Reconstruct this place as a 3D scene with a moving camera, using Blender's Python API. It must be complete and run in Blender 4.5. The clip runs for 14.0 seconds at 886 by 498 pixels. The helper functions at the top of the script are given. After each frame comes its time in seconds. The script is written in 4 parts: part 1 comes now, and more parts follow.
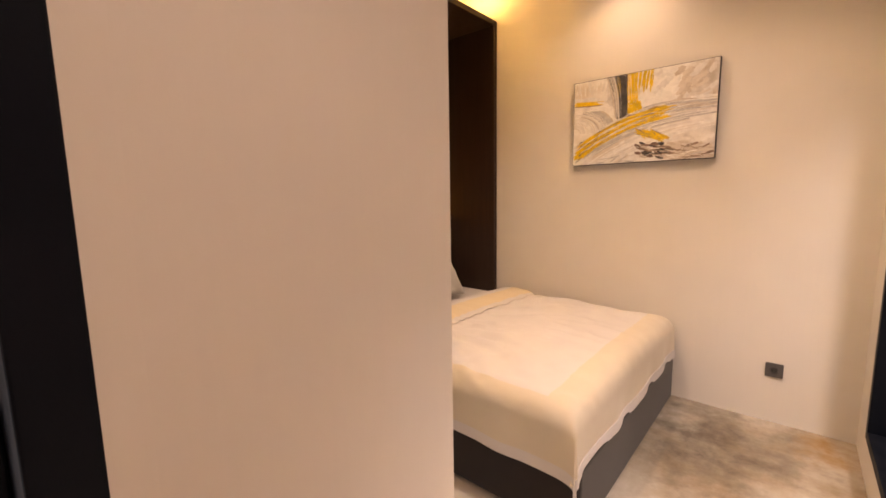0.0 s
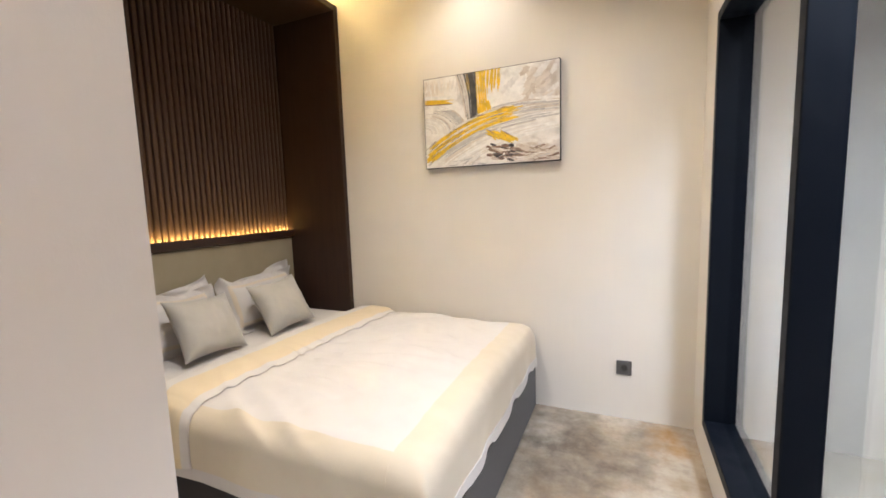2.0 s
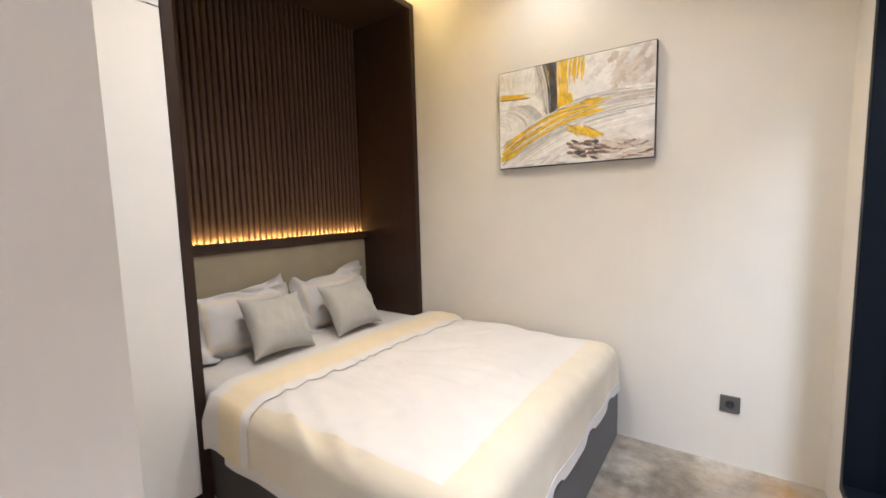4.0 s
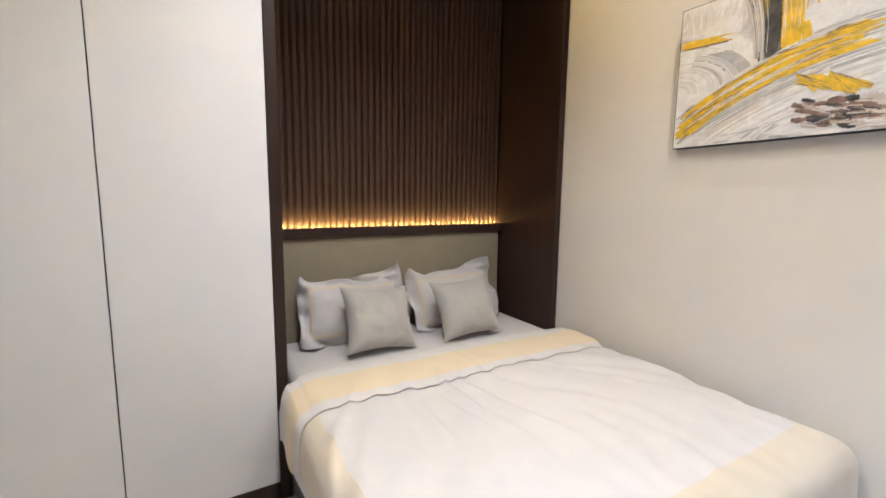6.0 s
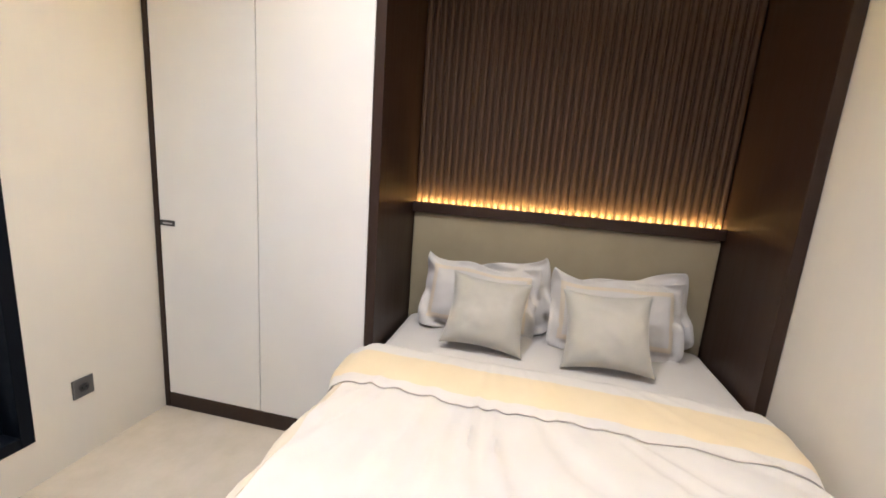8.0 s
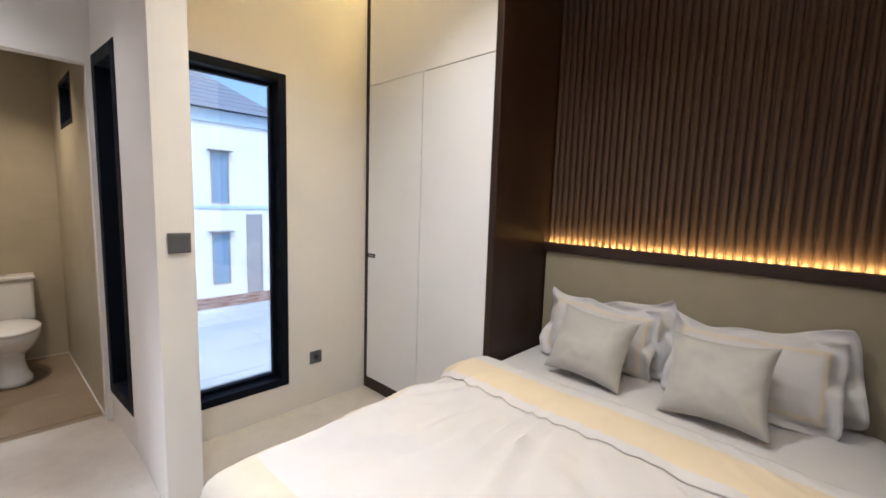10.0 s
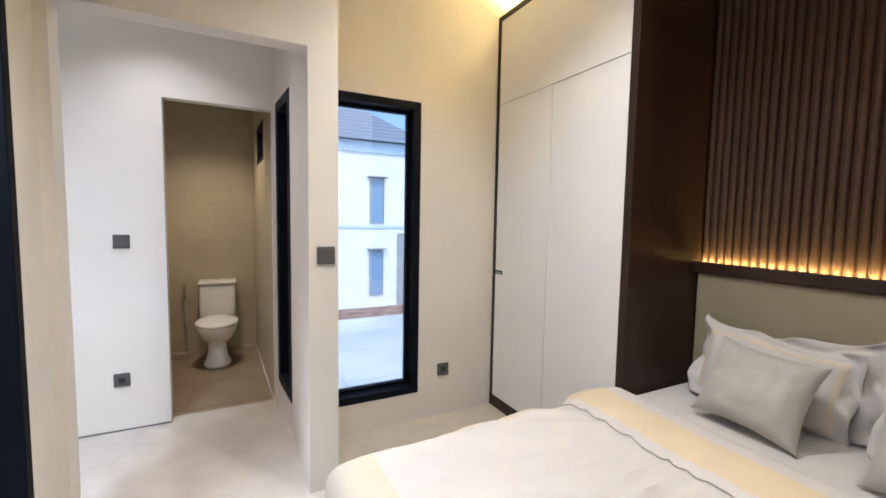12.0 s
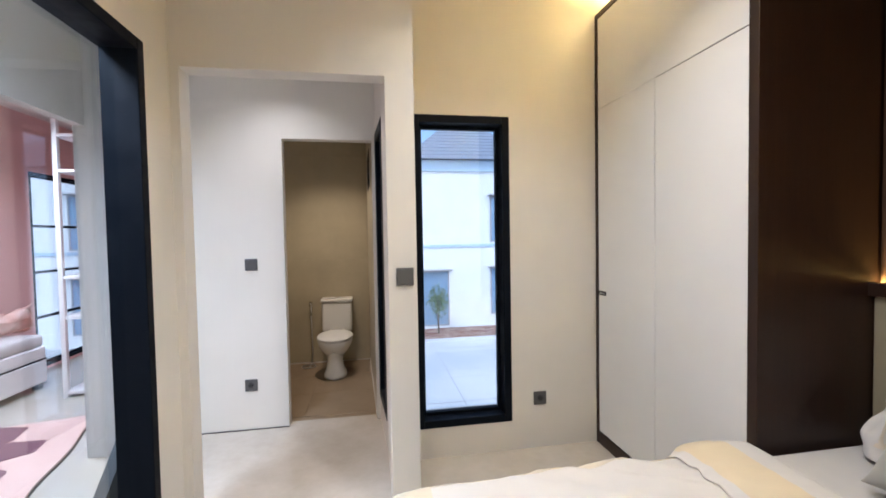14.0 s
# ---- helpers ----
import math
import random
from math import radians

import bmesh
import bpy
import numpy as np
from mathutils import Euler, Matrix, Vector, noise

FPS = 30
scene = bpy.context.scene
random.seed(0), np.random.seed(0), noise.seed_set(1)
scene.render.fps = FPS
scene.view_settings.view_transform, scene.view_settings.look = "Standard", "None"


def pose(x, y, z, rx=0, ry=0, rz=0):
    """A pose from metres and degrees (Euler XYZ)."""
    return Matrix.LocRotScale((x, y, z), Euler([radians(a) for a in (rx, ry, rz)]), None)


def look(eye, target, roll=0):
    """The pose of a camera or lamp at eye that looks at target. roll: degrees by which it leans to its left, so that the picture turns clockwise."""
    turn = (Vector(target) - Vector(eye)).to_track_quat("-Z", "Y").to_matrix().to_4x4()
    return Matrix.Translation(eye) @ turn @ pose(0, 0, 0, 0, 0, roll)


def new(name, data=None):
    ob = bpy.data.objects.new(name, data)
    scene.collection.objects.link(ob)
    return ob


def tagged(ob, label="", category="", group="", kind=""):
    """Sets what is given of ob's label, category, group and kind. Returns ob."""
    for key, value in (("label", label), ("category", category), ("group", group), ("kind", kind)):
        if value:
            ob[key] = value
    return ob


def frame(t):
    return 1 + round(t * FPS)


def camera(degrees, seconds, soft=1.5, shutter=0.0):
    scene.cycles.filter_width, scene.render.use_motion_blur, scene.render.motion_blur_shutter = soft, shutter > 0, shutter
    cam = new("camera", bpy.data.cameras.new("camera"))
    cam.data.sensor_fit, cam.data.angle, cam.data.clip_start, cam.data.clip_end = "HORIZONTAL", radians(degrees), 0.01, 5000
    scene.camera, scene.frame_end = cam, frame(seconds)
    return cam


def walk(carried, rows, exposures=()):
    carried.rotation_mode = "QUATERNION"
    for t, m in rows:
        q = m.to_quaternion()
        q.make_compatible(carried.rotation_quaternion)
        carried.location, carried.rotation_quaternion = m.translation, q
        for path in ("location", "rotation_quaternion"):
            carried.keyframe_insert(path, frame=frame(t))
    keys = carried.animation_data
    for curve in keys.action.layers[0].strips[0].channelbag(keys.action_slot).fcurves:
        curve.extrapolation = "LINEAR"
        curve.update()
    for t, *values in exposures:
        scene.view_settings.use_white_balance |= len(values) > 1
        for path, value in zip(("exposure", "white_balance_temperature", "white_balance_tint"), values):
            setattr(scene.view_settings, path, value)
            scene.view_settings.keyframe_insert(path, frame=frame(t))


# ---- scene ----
cam = camera(94.0, 14.0, 1.7)
PATH = [
    (0, (0.255, 0.278, 1.458), (-1.04, 1.78, 1.202), -0.9),
    (0.5, (0.312, 0.38, 1.431), (-0.7, 2.089, 1.201), -0.7),
    (1, (0.323, 0.468, 1.416), (-0.417, 2.312, 1.192), -0.9),
    (1.5, (0.222, 0.574, 1.478), (-0.439, 2.445, 1.23), -1.7),
    (2, (0.197, 0.713, 1.427), (-0.606, 2.531, 1.204), -1.9),
    (2.5, (0.228, 0.841, 1.473), (-0.777, 2.555, 1.246), -2.2),
    (2.7, (0.217, 0.835, 1.468), (-0.831, 2.525, 1.252), -2.0),
    (4.8, (0.154, 1.091, 1.418), (-1.134, 2.604, 1.189), -1.0),
    (5, (0.142, 1.173, 1.428), (-1.235, 2.601, 1.172), -1.1),
    (5.5, (0.116, 1.311, 1.441), (-1.435, 2.542, 1.166), 0.0),
    (6, (0.07, 1.478, 1.429), (-1.64, 2.485, 1.181), 0.7),
    (6.5, (-0.011, 1.681, 1.465), (-1.856, 2.409, 1.211), 0.8),
    (7, (0.013, 1.931, 1.465), (-1.928, 2.252, 1.11), 1.3),
    (7.5, (-0.013, 2.181, 1.408), (-1.972, 2.229, 1.01), 2.8),
    (8, (-0.081, 2.464, 1.449), (-2.003, 2.072, 1.059), 4.3),
    (8.5, (-0.036, 2.714, 1.416), (-1.782, 1.819, 1.028), 3.7),
    (8.7, (0.009, 2.772, 1.396), (-1.678, 1.756, 1.048), 3.8),
    (10.8, (0.039, 3.307, 1.515), (-1.315, 1.845, 1.339), 0.4),
    (11, (0.078, 3.287, 1.486), (-1.254, 1.802, 1.341), 0.3),
    (11.5, (0.066, 3.272, 1.458), (-1.125, 1.671, 1.315), 0.5),
    (12, (-0.066, 3.226, 1.461), (-0.969, 1.447, 1.312), 1.0),
    (12.5, (-0.23, 3.209, 1.468), (-0.821, 1.304, 1.324), 1.3),
    (13, (-0.287, 3.215, 1.466), (-0.678, 1.257, 1.355), 0.8),
    (13.5, (-0.307, 3.215, 1.467), (-0.648, 1.246, 1.389), -0.1),
    (14, (-0.325, 3.216, 1.469), (-0.66, 1.245, 1.404), -1.0),
]
EXPOSURES = [(0.0, 0.64, 9000, 36), (0.2, 0.84, 7500, 27), (0.5, 0.98, 6400, 18), (1.0, 1.06, 5800, 14), (2.5, 1.04, 5950, 14), (5.0, 0.98, 5450, 13), (5.5, 0.96, 5400, 13), (6.5, 1.12, 5450, 13), (7.0, 1.26, 5500, 13), (8.0, 1.27, 5600, 14), (8.5, 0.92, 5350, 13), (8.7, 0.90, 5350, 13), (11.0, 0.98, 5480, 13), (14.0, 0.90, 5450, 13)]
walk(cam, [(t, look(eye, target, roll)) for t, eye, target, roll in PATH], EXPOSURES)

# ---- world, sun and lamps ----
world = bpy.data.worlds.new("world")
scene.world = world
world.use_nodes = True
wn, wl = world.node_tree.nodes, world.node_tree.links
sky = wn.new("ShaderNodeTexSky")
sky.sky_type, sky.sun_disc = "NISHITA", False
sky.sun_elevation, sky.sun_rotation = radians(48), radians(-35)
sky.air_density, sky.dust_density = 1.0, 2.5
wl.new(sky.outputs["Color"], wn["Background"].inputs["Color"])
wn["Background"].inputs["Strength"].default_value = 0.15

sun = new("sun", bpy.data.lights.new("sun", "SUN"))
sun.data.energy, sun.data.angle, sun.data.color = 1.1, radians(12), (0.95, 0.97, 1.0)
sun.matrix_world = look((9, 12, 18), (0, 0, 0))

WARM, NEUTRAL, AMBER = (1.0, 0.77, 0.52), (1.0, 0.915, 0.79), (1.0, 0.66, 0.18)


def area(name, eye, target, size_x, size_y, watts, colour):
    ob = new(name, bpy.data.lights.new(name, "AREA"))
    ob.data.shape, ob.data.size, ob.data.size_y = "RECTANGLE", size_x, size_y
    ob.data.energy, ob.data.color = watts, colour
    ob.matrix_world = look(eye, target)
    return ob


def spot(name, x, y, z, watts, colour, angle=100, blend=0.6, radius=0.035):
    ob = new(name, bpy.data.lights.new(name, "SPOT"))
    ob.data.energy, ob.data.color, ob.data.spot_size, ob.data.spot_blend = watts, colour, radians(angle), blend
    ob.data.shadow_soft_size = radius
    ob.matrix_world = pose(x, y, z)
    return ob


CEIL = 3.22
# the first is inferred; the other two are unseen fill added for brightness
LAMPS = [(-0.74, 3.10, 22, NEUTRAL), (-0.95, 1.85, 72, NEUTRAL), (0.02, 2.50, 42, NEUTRAL)]
for lx, ly, watts, colour in LAMPS:
    spot("downlight_fill_lamp", lx, ly, CEIL - 0.045, watts, colour, 122, 1.0)
# hall and bathroom lamps inferred; landing and pink room lamps are added fill
HALL_LAMPS = [(0.35, 0.40, 2.88, 23, (1.0, 0.93, 0.85)), (1.15, 1.72, 2.88, 205, (0.86, 0.93, 1.0)),
              (0.15, -1.05, 2.60, 40, WARM), (2.5, -0.4, 2.88, 220, (0.95, 0.97, 1.0))]
for lx, ly, lz, watts, colour in HALL_LAMPS:
    spot("downlight_fill_lamp", lx, ly, lz - 0.045, watts, colour, 122 if lx < 1 else 150, 1.0, 0.04 if lx < 1 else 0.22)
# amber strip behind the ledge over the headboard, washing up the slats
area("ledge_strip_lamp", (-2.436, 2.616, 1.2395), (-2.462, 2.616, 1.275), 1.64, 0.004, 4.0, AMBER)
# amber strip on top of the wardrobe and bed niche
area("cove_strip_lamp", (-1.96, 2.02, 3.00), (-1.96, 2.02, 3.3), 0.05, 2.7, 26, (1.0, 0.70, 0.25))

# ---- materials ----


def mat(name, base, rough=0.5, metal=0.0, spec=0.5):
    m = bpy.data.materials.new(name)
    m.use_nodes = True
    b = m.node_tree.nodes["Principled BSDF"]
    b.inputs["Base Color"].default_value = (*base, 1)
    b.inputs["Roughness"].default_value, b.inputs["Metallic"].default_value = rough, metal
    b.inputs["Specular IOR Level"].default_value = spec
    return m


def nodes(m):
    return m.node_tree.nodes, m.node_tree.links, m.node_tree.nodes["Principled BSDF"]


def coords(m, scale=(1, 1, 1), kind="Object"):
    n, l, b = nodes(m)
    c, s = n.new("ShaderNodeTexCoord"), n.new("ShaderNodeMapping")
    s.inputs["Scale"].default_value = scale
    l.new(c.outputs[kind], s.inputs["Vector"])
    return s.outputs["Vector"]


def noise_tex(m, vec, scale, detail=4.0, rough=0.55):
    n, l, b = nodes(m)
    t = n.new("ShaderNodeTexNoise")
    t.inputs["Scale"].default_value, t.inputs["Detail"].default_value, t.inputs["Roughness"].default_value = scale, detail, rough
    l.new(vec, t.inputs["Vector"])
    return t.outputs["Fac"]


def ramp(m, fac, stops):
    n, l, b = nodes(m)
    r = n.new("ShaderNodeValToRGB")
    while len(r.color_ramp.elements) < len(stops):
        r.color_ramp.elements.new(0.5)
    for e, (p, c) in zip(r.color_ramp.elements, stops):
        e.position, e.color = p, (*c, 1) if len(c) == 3 else c
    l.new(fac, r.inputs["Fac"])
    return r.outputs["Color"]


def mix(m, fac, a, b_, blend="MIX"):
    n, l, b = nodes(m)
    x = n.new("ShaderNodeMix")
    x.data_type, x.blend_type = "RGBA", blend
    for sock, v in ((x.inputs[0], fac), (x.inputs[6], a), (x.inputs[7], b_)):
        if isinstance(v, (int, float)):
            sock.default_value = v
        elif isinstance(v, tuple):
            sock.default_value = (*v, 1)
        else:
            l.new(v, sock)
    return x.outputs[2]


def bump(m, height, strength=0.2, distance=0.002):
    n, l, b = nodes(m)
    u = n.new("ShaderNodeBump")
    u.inputs["Strength"].default_value, u.inputs["Distance"].default_value = strength, distance
    l.new(height, u.inputs["Height"])
    l.new(u.outputs["Normal"], b.inputs["Normal"])


def set_in(m, socket, value):
    n, l, b = nodes(m)
    l.new(value, b.inputs[socket])


def paint(name, base, dark, rough=0.75, grain=0.12):
    """Rolled plaster paint with faint upright streaks and broad unevenness."""
    m = mat(name, base, rough, spec=0.3)
    broad = noise_tex(m, coords(m), 1.3, 3)
    streak = noise_tex(m, coords(m, (60, 60, 3)), 1.0, 4)
    fine = noise_tex(m, coords(m), 190, 3)
    c = ramp(m, broad, [(0.3, dark), (0.7, base)])
    c = mix(m, grain, c, ramp(m, streak, [(0.3, dark), (0.7, base)]))
    set_in(m, "Base Color", c)
    bump(m, mix(m, 0.5, fine, streak), 0.22, 0.0015)
    return m


WALL = paint("cream_wall_paint", (0.71, 0.665, 0.60), (0.65, 0.61, 0.545))
HALL = paint("hall_wall_paint", (0.765, 0.73, 0.665), (0.705, 0.67, 0.605))
CEILING = paint("ceiling_paint", (0.80, 0.78, 0.74), (0.76, 0.74, 0.70))
GREYWALL = paint("grey_landing_paint", (0.60, 0.585, 0.56), (0.55, 0.535, 0.51))
PINK = paint("pink_wall_paint", (0.80, 0.52, 0.49), (0.75, 0.47, 0.44))


def wood(name, light, dark, rough=0.42, axis=2):
    m = mat(name, dark, rough, spec=0.35)
    sc = [38, 38, 38]
    sc[axis] = 1.6
    g = noise_tex(m, coords(m, tuple(sc)), 1.0, 6, 0.65)
    sc2 = [150, 150, 150]
    sc2[axis] = 4
    f = noise_tex(m, coords(m, tuple(sc2)), 1.0, 4)
    c = ramp(m, g, [(0.25, dark), (0.75, light)])
    set_in(m, "Base Color", mix(m, 0.25, c, ramp(m, f, [(0.35, dark), (0.65, light)])))
    set_in(m, "Roughness", ramp(m, g, [(0.2, (rough - 0.06,) * 3), (0.8, (rough + 0.1,) * 3)]))
    bump(m, f, 0.12, 0.001)
    return m


WENGE = wood("dark_wenge_veneer", (0.040, 0.021, 0.013), (0.020, 0.010, 0.007))
SLATWOOD = wood("dark_slat_wood", (0.088, 0.050, 0.030), (0.058, 0.032, 0.019), 0.55)


def fabric(name, base, dark, weave=700, rough=0.9, strength=0.25, sheen=0.2):
    m = mat(name, base, rough, spec=0.2)
    v = coords(m)
    broad = noise_tex(m, v, 7, 4)
    fine = noise_tex(m, v, weave, 2)
    c = ramp(m, broad, [(0.3, dark), (0.7, base)])
    set_in(m, "Base Color", mix(m, 0.18, c, ramp(m, fine, [(0.3, dark), (0.7, base)])))
    n, l, b = nodes(m)
    b.inputs["Sheen Weight"].default_value = sheen
    bump(m, fine, strength, 0.0006)
    return m


SHEET = fabric("white_cotton", (0.62, 0.595, 0.575), (0.585, 0.56, 0.54))
CREAM = fabric("cream_sateen", (0.66, 0.56, 0.395), (0.625, 0.525, 0.36), rough=0.7)
PALE = fabric("pale_cream_sateen", (0.63, 0.56, 0.445), (0.595, 0.525, 0.41), rough=0.7)
BEIGE = fabric("beige_sateen", (0.67, 0.595, 0.49), (0.62, 0.54, 0.43), rough=0.7)
GREYCLOTH = fabric("grey_satin_cushion", (0.46, 0.44, 0.395), (0.40, 0.385, 0.345), rough=0.6, sheen=0.4)
OLIVE = fabric("olive_leatherette", (0.335, 0.290, 0.200), (0.300, 0.258, 0.176), weave=450, rough=0.6, sheen=0.05)
BEDBASE = fabric("charcoal_bed_fabric", (0.024, 0.0185, 0.0175), (0.017, 0.013, 0.0125), weave=500)
PIPING = fabric("grey_lace_trim", (0.60, 0.56, 0.54), (0.48, 0.44, 0.42), weave=300)
PINKCLOTH = fabric("peach_pillow_cloth", (0.72, 0.33, 0.25), (0.66, 0.55, 0.50), weave=400)

LACQUER = mat("white_lacquer", (0.80, 0.79, 0.775), 0.34, spec=0.4)
_f = noise_tex(LACQUER, coords(LACQUER), 2.2, 3)
set_in(LACQUER, "Base Color", ramp(LACQUER, _f, [(0.3, (0.775, 0.765, 0.75)), (0.7, (0.81, 0.80, 0.785))]))
bump(LACQUER, noise_tex(LACQUER, coords(LACQUER), 240, 2), 0.05, 0.0008)

BLACK = mat("black_powder_coat", (0.0035, 0.0052, 0.009), 0.55, spec=0.10)
_f = noise_tex(BLACK, coords(BLACK), 9, 4)
set_in(BLACK, "Roughness", ramp(BLACK, _f, [(0.3, (0.42,) * 3), (0.7, (0.6,) * 3)]))
bump(BLACK, noise_tex(BLACK, coords(BLACK), 900, 2), 0.08, 0.0004)
PLATE = mat("anthracite_plastic", (0.085, 0.083, 0.082), 0.42)
PLATEDARK = mat("dark_plastic", (0.035, 0.035, 0.036), 0.35)
CHROME = mat("chrome", (0.75, 0.75, 0.76), 0.12, 1.0)
SATIN = mat("satin_steel", (0.55, 0.55, 0.56), 0.3, 1.0)
CERAMIC = mat("white_ceramic", (0.80, 0.79, 0.76), 0.08, spec=0.6)
PLASTICW = mat("white_plastic", (0.78, 0.77, 0.74), 0.3)
GROUT = mat("white_sealant", (0.62, 0.59, 0.54), 0.6)
STEELGREY = mat("grey_steel_paint", (0.045, 0.048, 0.05), 0.45, 0.2)

# cream polished stone floor with clouds, and ragged brown, dark and orange patches by the painting wall
STONE = mat("cream_polished_stone", (0.66, 0.60, 0.51), 0.10, spec=0.5)
_v = coords(STONE)
_a, _b2 = noise_tex(STONE, _v, 1.15, 6, 0.6), noise_tex(STONE, _v, 4.6, 7, 0.65)
_c = ramp(STONE, _a, [(0.3, (0.46, 0.405, 0.335)), (0.7, (0.56, 0.51, 0.435))])
_c = mix(STONE, 0.3, _c, ramp(STONE, _b2, [(0.3, (0.40, 0.355, 0.29)), (0.65, (0.57, 0.525, 0.455))]))


def tint_patch(m, colour, centre, size, tint, amount, freq=5.0, z=0.0, high=1.0):
    """A tinted patch with a ragged edge."""
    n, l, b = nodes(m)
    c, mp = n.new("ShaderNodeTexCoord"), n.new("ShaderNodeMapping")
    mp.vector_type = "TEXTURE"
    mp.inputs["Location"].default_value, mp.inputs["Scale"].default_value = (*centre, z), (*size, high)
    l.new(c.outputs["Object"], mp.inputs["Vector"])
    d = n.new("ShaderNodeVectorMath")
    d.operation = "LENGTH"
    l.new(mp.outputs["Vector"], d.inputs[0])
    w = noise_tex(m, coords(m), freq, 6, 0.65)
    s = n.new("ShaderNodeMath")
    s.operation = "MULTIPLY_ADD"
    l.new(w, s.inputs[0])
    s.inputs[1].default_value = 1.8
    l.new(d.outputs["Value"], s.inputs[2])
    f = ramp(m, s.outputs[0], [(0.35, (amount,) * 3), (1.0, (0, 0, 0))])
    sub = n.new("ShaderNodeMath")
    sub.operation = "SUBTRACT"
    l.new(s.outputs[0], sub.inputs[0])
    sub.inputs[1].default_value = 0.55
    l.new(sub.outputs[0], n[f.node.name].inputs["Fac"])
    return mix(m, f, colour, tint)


_c = tint_patch(STONE, _c, (0.10, 3.02), (1.45, 1.8), (0.25, 0.185, 0.12), 0.95, 2.2)
_c = tint_patch(STONE, _c, (-0.05, 3.05), (0.80, 1.0), (0.105, 0.085, 0.065), 0.9, 4.2)
_c = tint_patch(STONE, _c, (0.47, 3.30), (0.24, 0.36), (0.26, 0.135, 0.035), 0.95, 4.0)
_c = tint_patch(STONE, _c, (0.30, 2.35), (0.30, 0.40), (0.24, 0.205, 0.16), 0.7, 7.0)
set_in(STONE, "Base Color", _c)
set_in(STONE, "Roughness", ramp(STONE, _b2, [(0.3, (0.045,) * 3), (0.75, (0.14,) * 3)]))

BATHTILE = mat("taupe_porcelain", (0.36, 0.30, 0.225), 0.35)
_a = noise_tex(BATHTILE, coords(BATHTILE), 3.0, 6, 0.6)
set_in(BATHTILE, "Base Color", ramp(BATHTILE, _a, [(0.3, (0.395, 0.342, 0.235)), (0.7, (0.46, 0.402, 0.28))]))
BATHFLOOR = mat("brown_porcelain", (0.25, 0.185, 0.12), 0.35)
_a = noise_tex(BATHFLOOR, coords(BATHFLOOR), 4.0, 6, 0.6)
set_in(BATHFLOOR, "Base Color", ramp(BATHFLOOR, _a, [(0.3, (0.22, 0.16, 0.10)), (0.7, (0.275, 0.205, 0.135))]))

GLASS = bpy.data.materials.new("clear_glass")
GLASS.use_nodes = True
_n, _l = GLASS.node_tree.nodes, GLASS.node_tree.links
_n.remove(_n["Principled BSDF"])
_t, _g, _m, _fr = _n.new("ShaderNodeBsdfTransparent"), _n.new("ShaderNodeBsdfGlossy"), _n.new("ShaderNodeMixShader"), _n.new("ShaderNodeLayerWeight")
_t.inputs["Color"].default_value = (0.93, 0.96, 0.97, 1)
_g.inputs["Roughness"].default_value = 0.0
_p = _n.new("ShaderNodeMath")
_p.operation = "POWER"
_p.inputs[1].default_value = 4.0
_q = _n.new("ShaderNodeMath")
_q.operation = "MULTIPLY_ADD"
_q.inputs[1].default_value, _q.inputs[2].default_value = 0.8, 0.075
_l.new(_fr.outputs["Facing"], _p.inputs[0]), _l.new(_p.outputs[0], _q.inputs[0])
_l.new(_q.outputs[0], _m.inputs[0]), _l.new(_t.outputs[0], _m.inputs[1]), _l.new(_g.outputs[0], _m.inputs[2])
_l.new(_m.outputs[0], _n["Material Output"].inputs["Surface"])


def glow(name, colour, strength):
    m = mat(name, colour, 0.5)
    n, l, b = nodes(m)
    b.inputs["Emission Color"].default_value, b.inputs["Emission Strength"].default_value = (*colour, 1), strength
    return m


LEDAMBER = glow("amber_led", (1.0, 0.66, 0.18), 9.0)
LEDWHITE = glow("lamp_diffuser", (1.0, 0.9, 0.75), 6.0)

# outdoor materials
RENDER = paint("white_house_render", (0.80, 0.80, 0.79), (0.72, 0.73, 0.73), 0.85)
BAND = paint("pale_blue_fascia", (0.50, 0.62, 0.74), (0.44, 0.57, 0.69), 0.7)
# roof colour lightened for haze; pane blue includes the reflected sky
ROOFTILE = mat("hazed_slate_tile", (0.24, 0.27, 0.32), 0.6)
OUTGLASS = mat("sky_tinted_outdoor_glass", (0.20, 0.31, 0.44), 0.12, spec=0.6)
DOORGREY = mat("grey_house_door", (0.33, 0.33, 0.34), 0.5)
CONCRETE = mat("pale_concrete_paving", (0.56, 0.58, 0.58), 0.6)
_a, _b2 = noise_tex(CONCRETE, coords(CONCRETE), 0.35, 6), noise_tex(CONCRETE, coords(CONCRETE), 8, 5)
set_in(CONCRETE, "Base Color", mix(CONCRETE, 0.3, ramp(CONCRETE, _a, [(0.35, (0.45, 0.48, 0.50)), (0.6, (0.64, 0.65, 0.64))]),
                                   ramp(CONCRETE, _b2, [(0.3, (0.46, 0.48, 0.48)), (0.7, (0.64, 0.65, 0.64))])))
SOIL = mat("red_soil", (0.24, 0.10, 0.065), 0.95)
_a = noise_tex(SOIL, coords(SOIL), 2.5, 7)
set_in(SOIL, "Base Color", ramp(SOIL, _a, [(0.35, (0.17, 0.065, 0.045)), (0.65, (0.40, 0.30, 0.24))]))
LEAF = mat("leaf_green", (0.07, 0.13, 0.05), 0.6)
BARK = mat("bark", (0.12, 0.09, 0.07), 0.9)
RUGPINK = fabric("pink_rug_pile", (0.70, 0.50, 0.44), (0.62, 0.42, 0.36), weave=160, strength=0.7)
RUGPLUM = fabric("plum_rug_pile", (0.20, 0.09, 0.11), (0.16, 0.07, 0.09), weave=160, strength=0.7)

